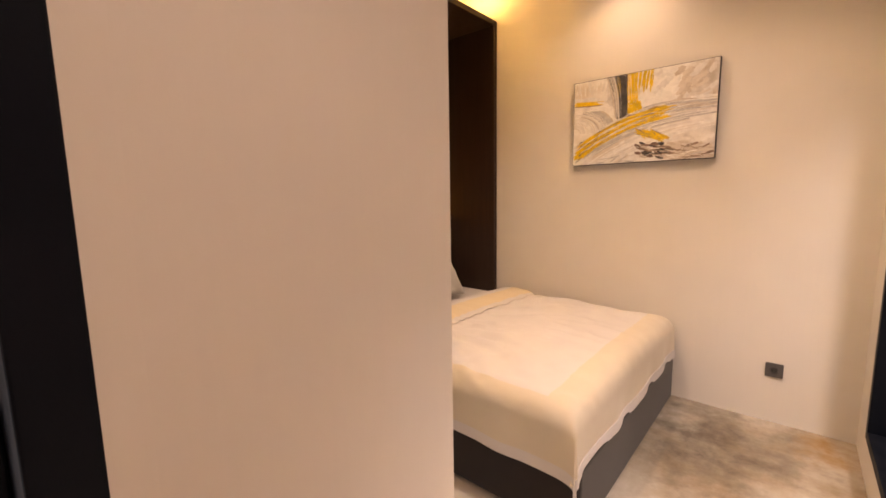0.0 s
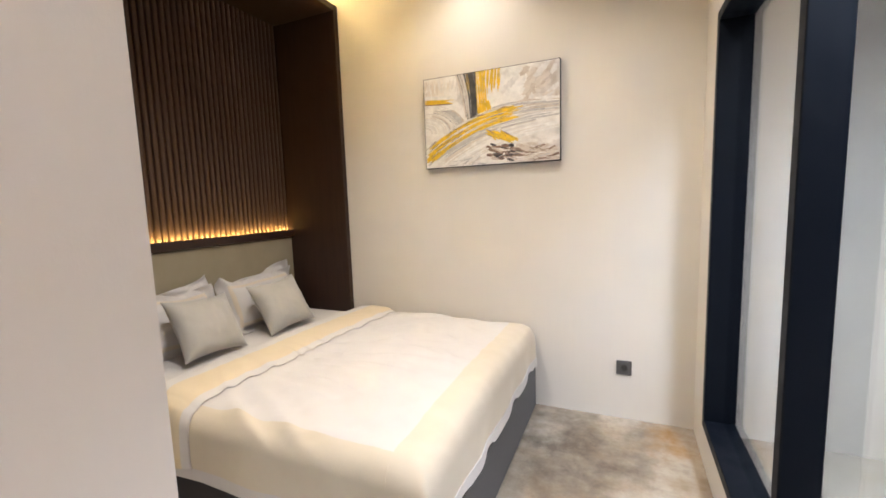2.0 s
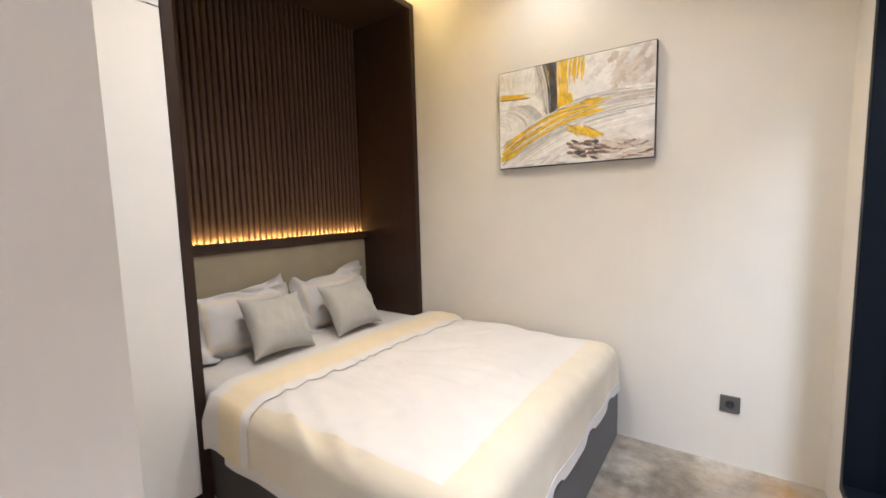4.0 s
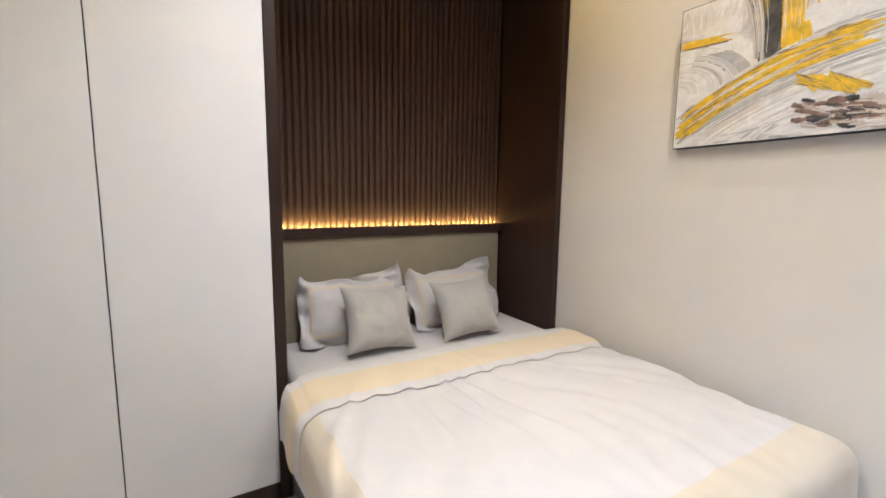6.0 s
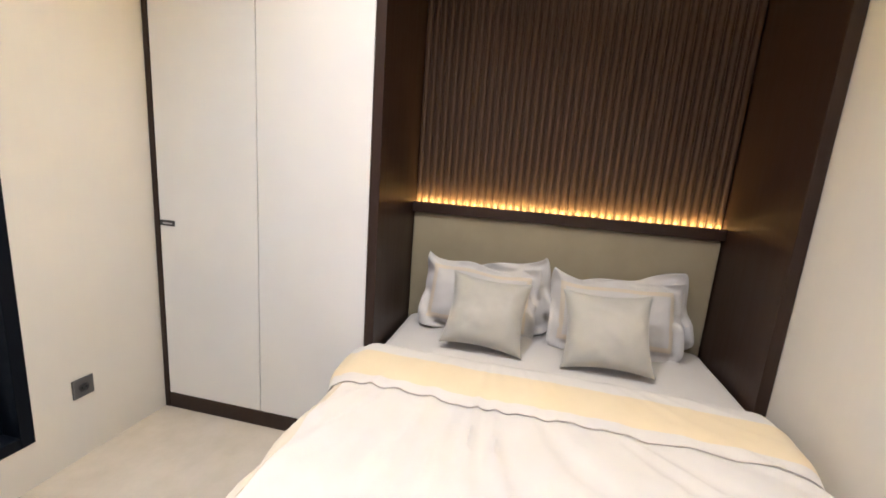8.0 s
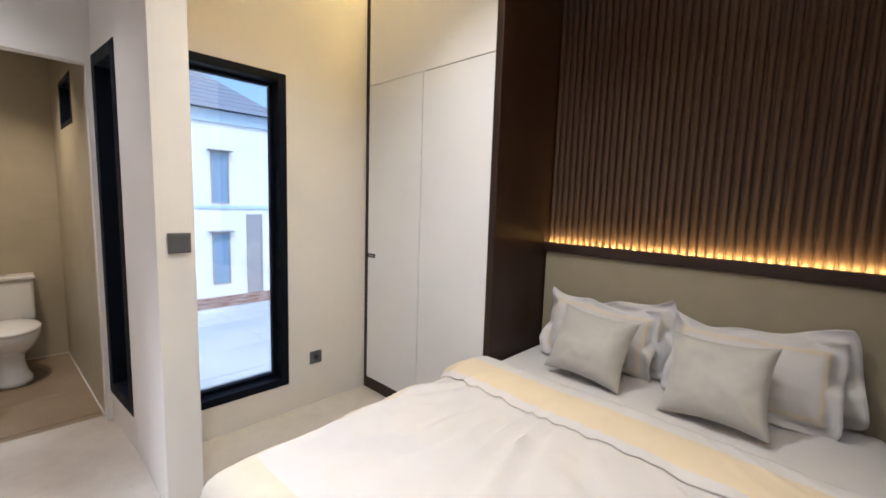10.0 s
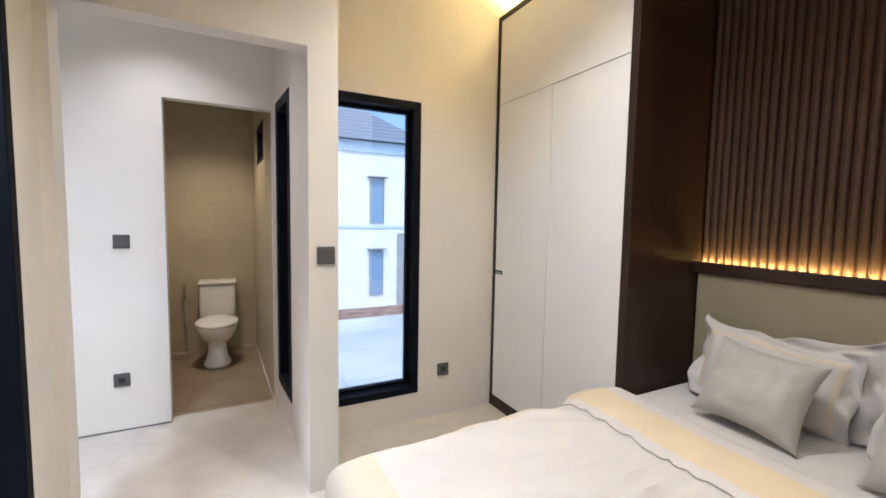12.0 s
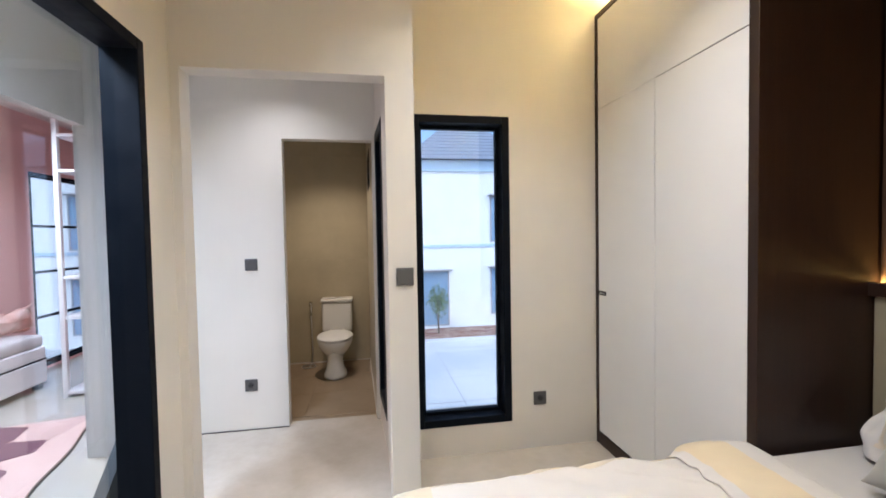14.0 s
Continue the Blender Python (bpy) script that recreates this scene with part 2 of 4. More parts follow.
# ---- building helpers ----


def origin(ob):
    """The place of an unturned thing or part."""
    p = Vector((0, 0, 0))
    while ob is not None:
        p = p + ob.location
        ob = ob.parent
    return p


def thing(name, at, label, category, group=""):
    ob = new(name)
    ob.location, ob.empty_display_size = at, 0.1
    return tagged(ob, label, category, group)


def mesh_of(name, bm, material, at=(0, 0, 0), smooth=False):
    bmesh.ops.translate(bm, verts=bm.verts, vec=-Vector(at))
    me = bpy.data.meshes.new(name)
    bmesh.ops.recalc_face_normals(bm, faces=bm.faces)
    bm.to_mesh(me)
    bm.free()
    me.materials.append(material)
    if smooth:
        me.polygons.foreach_set("use_smooth", [True] * len(me.polygons))
    return me


def part(name, bm, material, parent, label="", smooth=False):
    ob = new(name, mesh_of(name, bm, material, origin(parent), smooth))
    ob.parent = parent
    return tagged(ob, label)


def solo(name, bm, material, at, label, category="", group="", kind="", smooth=False):
    ob = new(name, mesh_of(name, bm, material, at, smooth))
    ob.location = at
    return tagged(ob, label, category, group, kind)


def box(x0, x1, y0, y1, z0, z1, bevel=0.0, into=None, seg=2):
    bm = bmesh.new()
    bmesh.ops.create_cube(bm, size=1)
    for v in bm.verts:
        v.co = Vector(((x0, x1)[v.co.x > 0], (y0, y1)[v.co.y > 0], (z0, z1)[v.co.z > 0]))
    if bevel:
        bmesh.ops.bevel(bm, geom=bm.edges[:], offset=bevel, segments=seg, affect="EDGES", profile=0.5)
    return joined(into, bm) if into is not None else bm


def joined(a, b):
    me = bpy.data.meshes.new("tmp")
    b.to_mesh(me)
    a.from_mesh(me)
    b.free()
    bpy.data.meshes.remove(me)
    return a


def boxes(*rows, bevel=0.0):
    bm = bmesh.new()
    for r in rows:
        box(*r, bevel=bevel, into=bm)
    return bm


def tube(points, radius, sides=10, closed=False):
    """A round bar along points."""
    bm = bmesh.new()
    rings, n = [], len(points)
    pts = [Vector(p) for p in points]
    for i, p in enumerate(pts):
        d = (pts[(i + 1) % n] - pts[i - 1]) if closed else (pts[min(i + 1, n - 1)] - pts[max(i - 1, 0)])
        d.normalize()
        side = d.cross(Vector((0, 0, 1)) if abs(d.z) < 0.95 else Vector((1, 0, 0))).normalized()
        up = side.cross(d)
        r = radius[i] if isinstance(radius, (list, tuple)) else radius
        rings.append([bm.verts.new(p + (side * math.cos(a) + up * math.sin(a)) * r)
                      for a in (2 * math.pi * k / sides for k in range(sides))])
    for i in range(n if closed else n - 1):
        a, b = rings[i], rings[(i + 1) % n]
        for k in range(sides):
            bm.faces.new((a[k], a[(k + 1) % sides], b[(k + 1) % sides], b[k]))
    if not closed:
        bm.faces.new(rings[0][::-1]), bm.faces.new(rings[-1])
    return bm


def lathe(profile, centre, sides=32, squash=(1, 1)):
    """A turned shape: profile of (radius, z), about the upright line at centre."""
    bm = bmesh.new()
    rings = [[bm.verts.new((centre[0] + r * squash[0] * math.cos(2 * math.pi * k / sides),
                            centre[1] + r * squash[1] * math.sin(2 * math.pi * k / sides), z)) for k in range(sides)] for r, z in profile]
    for a, b in zip(rings, rings[1:]):
        for k in range(sides):
            bm.faces.new((a[k], a[(k + 1) % sides], b[(k + 1) % sides], b[k]))
    bm.faces.new(rings[0][::-1]), bm.faces.new(rings[-1])
    return bm


def grid(fx, us, vs):
    """A sheet through fx(u, v)."""
    bm = bmesh.new()
    rows = [[bm.verts.new(fx(u, v)) for v in vs] for u in us]
    for a, b in zip(rows, rows[1:]):
        for k in range(len(vs) - 1):
            bm.faces.new((a[k], b[k], b[k + 1], a[k + 1]))
    return bm


def span(a, b, n):
    return [a + (b - a) * i / n for i in range(n + 1)]


def smooth_step(a, b, x):
    t = min(1.0, max(0.0, (x - a) / (b - a)))
    return t * t * (3 - 2 * t)


def structure(name, bm, material, label=""):
    return solo(name, bm, material, (0, 0, 0), label, kind="structure")

# ---- the large structure ----
XB, XE, YW, YP = -2.50, 0.600, 0.558, 3.492       # back of the niche, east wall, window wall, painting wall
YO, XJ, XC = 1.07, -0.402, -0.55                  # wall with the opening, its jamb, its outer corner
YH, XS = -0.12, -0.330                            # hall's back wall, bathroom's side wall
XR = 1.545                                        # wall of the pink room
GROUND = -3.6

structure("floor", boxes((-2.64, 3.59, -0.21, 3.64, -0.2, 0), (1.0, 3.59, -3.34, -0.21, -0.2, 0)), STONE, "cream polished stone floor with cloudy darker patches")
structure("floor_bathroom", box(-0.55, 1.0, -1.95, -0.21, -0.2, -0.004), BATHFLOOR, "brown porcelain bathroom floor")
structure("ceiling", box(-2.64, 0.75, 0.42, 3.64, CEIL, CEIL + 0.12), CEILING, "white painted bedroom ceiling")
structure("ceiling_hall", boxes((XC, 0.735, -0.21, 0.42, 2.9, 3.02), (0.735, 3.59, -3.34, 3.64, 2.9, 3.02), (XJ + 0.001, 0.735, 0.42, 0.958, 2.9, 3.02)), CEILING, "white painted hall ceiling")
structure("ceiling_bathroom", box(-0.55, 0.735, -1.95, -0.21, 2.62, 2.74), CEILING, "white bathroom ceiling")

# painting wall and back wall
structure("wall_north", box(-2.64, 3.59, YP, 3.64, 0, CEIL), WALL, "cream painted wall with fine grain")
structure("wall_west", box(-2.64, XB, 0.42, YP, 0, CEIL), WALL, "cream painted wall behind the wardrobe")
# window wall of the bedroom
WX0, WX1, WZ0, WZ1 = -1.235, -0.585, 0.20, 2.25
structure("wall_south", boxes((XB, WX0, 0.42, YW, 0, CEIL), (WX1, XC, 0.42, YW, 0, CEIL), (WX0, WX1, 0.42, YW, 0, WZ0), (WX0, WX1, 0.42, YW, WZ1, CEIL)),
          WALL, "cream painted wall with a tall window")
# wall with the opening to the hall
structure("wall_opening", boxes((XC, XJ, 0.42, YO, 0, CEIL), (0.557, XE, 0.96, YO, 0, CEIL), (XJ, 0.557, 0.96, YO, 2.286, CEIL)),
          WALL, "cream painted wall with an opening to the hall")
# outer wall of the hall, with the tall window in it
HY0, HY1, HZ0, HZ1 = -0.13, 0.365, 0.19, 2.28
structure("wall_hall", boxes((XC, XJ, HY1, 0.435, 0, 3.0), (XC, XJ, -0.21, HY0, 0, 3.0), (XC, XJ, HY0, HY1, 0, HZ0), (XC, XJ, HY0, HY1, HZ1, 3.0)),
          WALL, "pale painted hall wall with a tall window")
# bathroom: front wall with the doorway, side wall with a small window, back wall
structure("wall_bathroom_front", boxes((XJ, XS, -0.21, YH, 0, 2.9), (XS, 0.345, -0.21, YH, 2.23, 2.9), (0.345, 1.12, -0.21, YH, 0, 2.9)), HALL, "pale painted wall with a bathroom doorway")
structure("trim_hall", box(0.347, 1.118, YH, YH + 0.003, 0.0005, 0.009), mat("dark_floor_line", (0.10, 0.09, 0.085), 0.7), "thin dark line between hall wall and floor")
BY0, BY1, BZ0, BZ1 = -1.30, -0.74, 1.95, 2.30
structure("wall_bathroom_side", boxes((-0.55, XS, BY1, -0.21, -0.004, 2.62), (-0.55, XS, -1.95, BY0, -0.004, 2.62), (-0.55, XS, BY0, BY1, -0.004, BZ0), (-0.55, XS, BY0, BY1, BZ1, 2.62)),
          BATHTILE, "taupe tiled bathroom wall with a small window")
structure("wall_bathroom_back", box(XS, 0.9, -1.95, -1.80, -0.004, 2.62), BATHTILE, "taupe tiled bathroom wall behind the toilet")
back = bpy.data.objects["wall_bathroom_back"]


def tiles(parent, rows, material):
    """Large porcelain tiles with fine joints; alike ones share a mesh."""
    made = {}
    for x0, x1, y0, y1, z0, z1 in rows:
        size = (round(x1 - x0, 4), round(y1 - y0, 4), round(z1 - z0, 4))
        if size not in made:
            made[size] = mesh_of("tile", box(0, x1 - x0, 0, y1 - y0, 0, z1 - z0, 0.0012, seg=1), material)
        ob = new("tile", made[size])
        ob.parent, ob.location = parent, (x0, y0, z0)


tiles(back, [(x, min(0.898, x + 1.199), -1.80, -1.794, z, min(2.618, z + 1.199)) for x in (-0.338, 0.862) for z in (0.012, 1.212, 2.412)], BATHTILE)
tiles(bpy.data.objects["floor_bathroom"], [(x, min(0.898, x + 0.597), y, y + 0.5, -0.004, 0.0) for x in (-0.338, 0.262, 0.862) for y in (-1.792, -1.289, -0.786)], BATHFLOOR)
structure("wall_bathroom_east", box(0.9, 1.0, -1.95, -0.21, -0.004, 2.62), BATHTILE, "taupe tiled bathroom wall")
structure("trim_bathroom", box(XS + 0.07, 0.9, -1.794, -1.788, -0.004, 0.01), GROUT, "white sealant line along the bathroom floor")
structure("trim_bathroom_side", box(XS, XS + 0.006, -1.80, -0.215, -0.004, 0.01), GROUT, "white sealant line along the bathroom floor")
# east wall of the bedroom with the inner window to the landing
LY0, LY1, LZ0, LZ1 = 1.288, 3.200, 0.187, 2.295
structure("wall_east", boxes((XE, 0.735, 0.96, LY0, 0, CEIL), (XE, 0.735, LY1, YP, 0, CEIL), (XE, 0.735, LY0, LY1, 0, LZ0), (XE, 0.735, LY0, LY1, LZ1, CEIL)),
          WALL, "cream painted wall with a large inner window")
# landing and pink room
structure("wall_landing", boxes((XR, XR + 0.07, 0.09, 3.0, 2.24, 2.9), (XR, XR + 0.07, 3.0, YP, 0, 2.9), (1.12, XR + 0.07, -0.21, 0.09, 0, 2.9)), GREYWALL, "grey landing wall with a wide opening")
XK = 3.45
PY0, PY1, PZ0, PZ1 = -3.15, -2.13, 0.03, 2.27
structure("wall_pink", boxes((XK, XK + 0.14, -3.34, PY0, 0, 2.9), (XK, XK + 0.14, PY1, YP, 0, 2.9), (XK, XK + 0.14, PY0, PY1, 0, PZ0), (XK, XK + 0.14, PY0, PY1, PZ1, 2.9)), PINK, "pink painted wall with a tall window")
structure("wall_pink_south", box(1.0, XK, -3.34, -3.2, 0, 2.9), PINK, "pink painted wall")
structure("wall_pink_west", box(1.0, 1.12, -3.2, -0.21, 0, 2.9), PINK, "pink painted wall")

# lower storey of this house and the ground
structure("wall_lower_storey", boxes((-2.64, 3.59, 0.42, 3.64, GROUND, -0.2), (XC, 3.59, -3.34, 0.42, GROUND, -0.2)), RENDER, "white rendered lower storey")


def window(name, axis, a0, a1, z0, z1, d0, d1, pane_at, label, width=0.05, mullions=(), rails=(), material=BLACK, sashes=True):
    """A deep black frame in an opening. axis 'x': the window's width runs along x and its depth d0 to d1 along y."""
    win = thing(name, ((a0 + a1) / 2, (d0 + d1) / 2, z0) if axis == "x" else ((d0 + d1) / 2, (a0 + a1) / 2, z0), label, "window")
    win["kind"] = "structure"

    def bar(nm, b0, b1, y0, y1, e0=d0, e1=d1):
        r = (b0, b1, e0, e1, y0, y1) if axis == "x" else (e0, e1, b0, b1, y0, y1)
        part(nm, box(*r, bevel=0.004), material, win)

    bar("window_frame", a0, a0 + width, z0, z1)
    bar("window_frame", a1 - width, a1, z0, z1)
    bar("head_rail", a0 + width, a1 - width, z1 - width, z1)
    bar("window_sill", a0 + width, a1 - width, z0, z0 + width)
    mid = d0 + (d1 - d0) * 0.5
    far = pane_at > mid
    s0, s1 = (pane_at - 0.02, pane_at + 0.02)
    for m0, m1 in mullions:
        bar("mullion", m0, m1, z0 + width, z1 - width, d0, pane_at + 0.008 if far else d1)
    for r0, r1 in rails:
        bar("glazing_bar", a0 + width, a1 - width, r0, r1, s0, s1)
    edges = [a0 + width] + [e for m in mullions for e in m] + [a1 - width]
    for p0, p1 in zip(edges[::2], edges[1::2]):
        # slim inner sash round each pane
        for b0, b1, y0, y1 in () if not sashes else ((p0, p0 + 0.022, z0 + width, z1 - width), (p1 - 0.022, p1, z0 + width, z1 - width),
                               (p0 + 0.022, p1 - 0.022, z0 + width, z0 + width + 0.022), (p0 + 0.022, p1 - 0.022, z1 - width - 0.022, z1 - width)):
            bar("sash", b0, b1, y0, y1, s0, s1)
        g = 0.012 if sashes else -0.004
        q = (p0 + g, p1 - g, pane_at - 0.003, pane_at + 0.003, z0 + width + g, z1 - width - g)
        q = q if axis == "x" else (q[2], q[3], q[0], q[1], q[4], q[5])
        pane = part("pane", box(*q), GLASS, win, "clear glass pane")
        pane.visible_shadow = False
    return win


window("window_1", "x", WX0, WX1, WZ0, WZ1, 0.425, YW + 0.004, 0.455, "tall black aluminium window in the bedroom wall")
window("window_2", "y", HY0, HY1, HZ0, HZ1, XC + 0.005, XJ + 0.004, XC + 0.035, "tall narrow black window in the hall", width=0.075)
window("window_3", "y", LY0, LY1, LZ0, LZ1, XE - 0.004, 0.738, 0.685, "large black framed inner window to the landing", mullions=((2.050, 2.100),), sashes=False)
window("window_4", "y", BY0, BY1, BZ0, BZ1, XS - 0.13, XS + 0.004, XS - 0.10, "small high black bathroom window", width=0.035)
window("window_5", "y", PY0, PY1, PZ0, PZ1, XK - 0.004, XK + 0.10, XK + 0.06, "tall black window with glazing bars in the pink room", width=0.03,
       rails=((0.585, 0.615), (1.11, 1.14), (1.645, 1.675)))



def swing(name, x, y, degrees):
    """Turns a wall or window a little about an upright line: these walls are out of square."""
    ob = bpy.data.objects[name]
    c, a = Vector((x, y, 0)), Matrix.Rotation(radians(degrees), 4, "Z")
    ob.matrix_basis = Matrix.Translation(c) @ a @ Matrix.Translation(-c) @ Matrix.Translation(ob.location)


for name in ("wall_hall", "window_2"):
    swing(name, XJ, 0.42, 4.5)
for name in ("wall_bathroom_side", "window_4", "trim_bathroom_side"):
    swing(name, XS, -0.21, 2.2)

# ---- wardrobe and bed niche ----
FX = -1.858
ward = thing("wardrobe", (-2.18, 1.15, 0), "tall built-in wardrobe with flush white doors and dark edging", "wardrobe")
part("carcass", boxes((XB + 0.003, FX - 0.02, 0.56, 0.59, 0.0, 2.95), (XB + 0.003, FX - 0.024, 0.592, 1.741, 0.085, 0.11), (XB + 0.003, FX - 0.024, 0.592, 1.741, 2.89, 2.948), (XB + 0.003, XB + 0.02, 0.592, 1.741, 0.11, 2.89)), WENGE, ward)
part("edge_trim", box(FX - 0.018, FX + 0.004, 0.56, 0.589, 0, 2.95, 0.002), WENGE, ward, "dark wood edge strip")
part("edge_trim", box(FX - 0.018, FX + 0.004, 0.591, 1.741, 2.915, 2.95, 0.002), WENGE, ward, "dark wood edge strip")
part("plinth", box(FX - 0.022, FX + 0.002, 0.591, 1.741, 0, 0.085, 0.002), WENGE, ward, "dark wood plinth")
for dy0, dy1, dz0, dz1 in ((0.592, 1.1640, 0.089, 2.3065), (1.1690, 1.740, 0.089, 2.3045), (0.592, 1.740, 2.3095, 2.912)):
    door = part("door", box(FX - 0.020, FX, dy0, dy1, dz0, dz1, 0.0015), LACQUER, ward, "flush white lacquered door")
    if dz0 < 1 and dy0 < 1:
        h = part("handle", box(FX - 0.002, FX + 0.004, 0.594, 0.684, 1.044, 1.074, 0.003), PLATEDARK, door, "small recessed dark pull")
        part("grip", box(FX + 0.004, FX + 0.007, 0.615, 0.672, 1.054, 1.062, 0.001), SATIN, door)

# black strips set into the door gaps to draw their shade
part("gap_shade_strip", boxes((FX - 0.010, FX - 0.005, 1.1655, 1.167, 0.09, 2.305), (FX - 0.010, FX - 0.005, 1.1655, 1.740, 2.3055, 2.3085)), BLACK, ward, "black strip standing in for the shade between doors")
niche = thing("bed_niche", (-2.18, 2.616, 0), "dark wood bed niche with side panels and lit ledge", "wall unit")
part("side_panel", box(XB + 0.003, FX + 0.004, 1.7430, 1.790, 0, 2.95, 0.002), WENGE, niche)
part("side_panel", box(XB + 0.003, FX + 0.004, 3.443, 3.489, 0, 2.95, 0.002), WENGE, niche)
part("top_panel", box(XB + 0.003, FX + 0.004, 1.791, 3.442, 2.905, 2.95, 0.002), WENGE, niche)
part("back_panel", box(XB + 0.003, -2.488, 1.791, 3.442, 0.0, 2.904), WENGE, niche)
part("backing", box(-2.4875, -2.471, 1.792, 3.441, 1.238, 2.903), SLATWOOD, niche, "brown backing between the slats")
ledge = part("ledge", boxes((-2.487, -2.400, 1.791, 3.442, 1.182, 1.236), (-2.408, -2.400, 1.791, 3.442, 1.236, 1.242), bevel=0.0015), WENGE, niche, "narrow dark wood ledge")
part("led_strip", box(-2.4405, -2.4345, 1.795, 3.438, 1.2365, 1.2385), LEDAMBER, ledge, "glowing amber light strip")
# fluted slats
COUNT = 40
PITCH = 1.650 / COUNT
prof = [(-2.487, -0.0148), (-2.462, -0.0148)] + [(-2.462 + 0.014 * math.sin(math.pi * k / 8), -0.0148 * math.cos(math.pi * k / 8)) for k in range(1, 8)] + [(-2.462, 0.0148), (-2.487, 0.0148)]
sb = bmesh.new()
lo = [sb.verts.new((x - (-2.458), y, 1.238)) for x, y in prof]
hi = [sb.verts.new((x - (-2.458), y, 2.904)) for x, y in prof]
for k in range(len(prof)):
    k2 = (k + 1) % len(prof)
    sb.faces.new((lo[k], lo[k2], hi[k2], hi[k]))
sb.faces.new(lo[::-1]), sb.faces.new(hi)
slat_mesh = mesh_of("slat", sb, SLATWOOD)
for k in range(COUNT):
    s = new("slat", slat_mesh)
    s.parent = niche
    s.location = Vector((-2.458, 1.7915 + PITCH * (k + 0.5), 0)) - niche.location

head = thing("headboard", (-2.44, 2.616, 0.4), "olive leatherette upholstered headboard inside the dark niche", "headboard")
part("padding", box(-2.487, -2.422, 1.795, 3.438, 0.40, 1.178, 0.012, seg=3), OLIVE, head, smooth=False)

# ---- bed ----
bed = thing("bed", (-1.38, 2.615, 0), "double bed base and mattress, charcoal fabric, in the niche", "bed")
part("bed_base", box(-2.415, -0.340, 1.80, 3.435, 0.02, 0.34, 0.02, seg=3), BEDBASE, bed, "charcoal fabric bed base")
for fx in (-2.3, -0.5):
    for fy in (1.92, 3.32):
        part("foot", box(fx - 0.03, fx + 0.03, fy - 0.03, fy + 0.03, 0, 0.04, 0.003), PLATEDARK, bed)


def crease(x, y):
    """Soft rumples of the bedding, with long folds fanning out from the turned-down edge."""
    w = 0.012 * noise.noise(Vector((x * 1.6, y * 2.0, 3.0)))
    fan = math.atan2(y - 2.35, x + 2.1) * 9 + 0.8 * noise.noise(Vector((x * 1.7, y * 1.7, 2.0)))
    ridge = 1.1 - math.sqrt(noise.noise(Vector((fan, (x + 2.1) * 0.9, 7.0))) ** 2 + 0.01)
    w += 0.020 * max(0.0, ridge - 0.70) / 0.30 * (0.25 + 0.75 * smooth_step(-0.55, -1.25, x))
    ridge2 = 1 - abs(noise.noise(Vector((x * 3.2 - 2 * y, y * 4 + 2 * x, 11.0))))
    w += 0.005 * max(0.0, ridge2 - 0.8) / 0.2
    w += 0.0015 * noise.noise(Vector((x * 17, y * 15, 1.0)))
    return (w - 0.005) * (0.5 + 0.5 * smooth_step(-1.40, -1.12, x))


mb = box(-2.414, -0.40, 1.815, 3.43, 0.335, 0.575, 0.05, seg=4)
part("mattress", mb, SHEET, bed, "white sheeted mattress", smooth=True)
TOP, FOOT, NEARY, FARY = 0.605, -0.350, 1.765, 3.450


def roll(d, r):
    """Along a sheet that bends over an edge of radius r: how far out, how far down, at d past the bend's start."""
    if d <= 0:
        return d, 0.0
    a = d / r
    if a < math.pi / 2:
        return r * math.sin(a), r * (1 - math.cos(a))
    return r + 0.03 * (d - r * math.pi / 2), r + (d - r * math.pi / 2)


def drape(u, v, lift=0.0, r=0.10, rumple=1.0):
    """The duvet: u along the bed to the foot, v across it; both run on past the edges and hang down."""
    ox, dx = roll(u - (FOOT - r), r)
    oy0, dy0 = roll((NEARY + r) - v, r)
    oy1, dy1 = roll(v - (FARY - r), r)
    x = FOOT - r + ox
    y = NEARY + r - oy0 if v < 2.6 else FARY - r + oy1
    dy = dy0 if v < 2.6 else dy1
    drop = max(dx, dy) + 0.25 * min(dx, dy)
    flat = 1 - smooth_step(0.02, 0.12, drop)
    w = crease(u, v) * rumple
    dome = 0.022 * math.sin(math.pi * min(1, max(0, (v - NEARY) / (FARY - NEARY)))) * flat
    hang = smooth_step(0.06, 0.25, drop)
    ripple = 0.006 * hang * math.sin(u * 16 + 2.0 * noise.noise(Vector((u * 3, v * 3, 0)))) if dy > dx else 0.006 * hang * math.sin(v * 15 + 2.2 * noise.noise(Vector((u * 3, v * 3, 5))))
    return Vector((x + (ripple + lift if dx >= dy and dx > 0.03 else 0), y - (ripple + lift if dy > dx and v < 2.6 and dy > 0.03 else 0),
                   TOP + dome + lift * flat + w * (0.4 + flat) - drop))


U0, UE = -1.66, FOOT + 0.245
V0, VE = NEARY - 0.265, FARY + 0.10
UB, VB = FOOT - 0.145, NEARY + 0.055
duvet = thing("duvet", (-1.0, 2.6, 0.6), "rumpled white duvet with cream border, turned down on the bed", "duvet")


def cloth(name, bm, material, parent, label, thick=0.016):
    ob = part(name, bm, material, parent, label, smooth=True)
    mod = ob.modifiers.new("thickness", "SOLIDIFY")
    mod.thickness, mod.offset = thick, -1
    ob.modifiers.new("crisp_edges", "EDGE_SPLIT").split_angle = radians(70)
    return ob


cloth("white_panel", grid(drape, span(U0, UB, 64), span(VB, VE, 84)), SHEET, duvet, "white cotton centre")


def hemmed(u, v):
    """The border is sewn on, a little over the centre panel."""
    return drape(u, v, 0.0018)


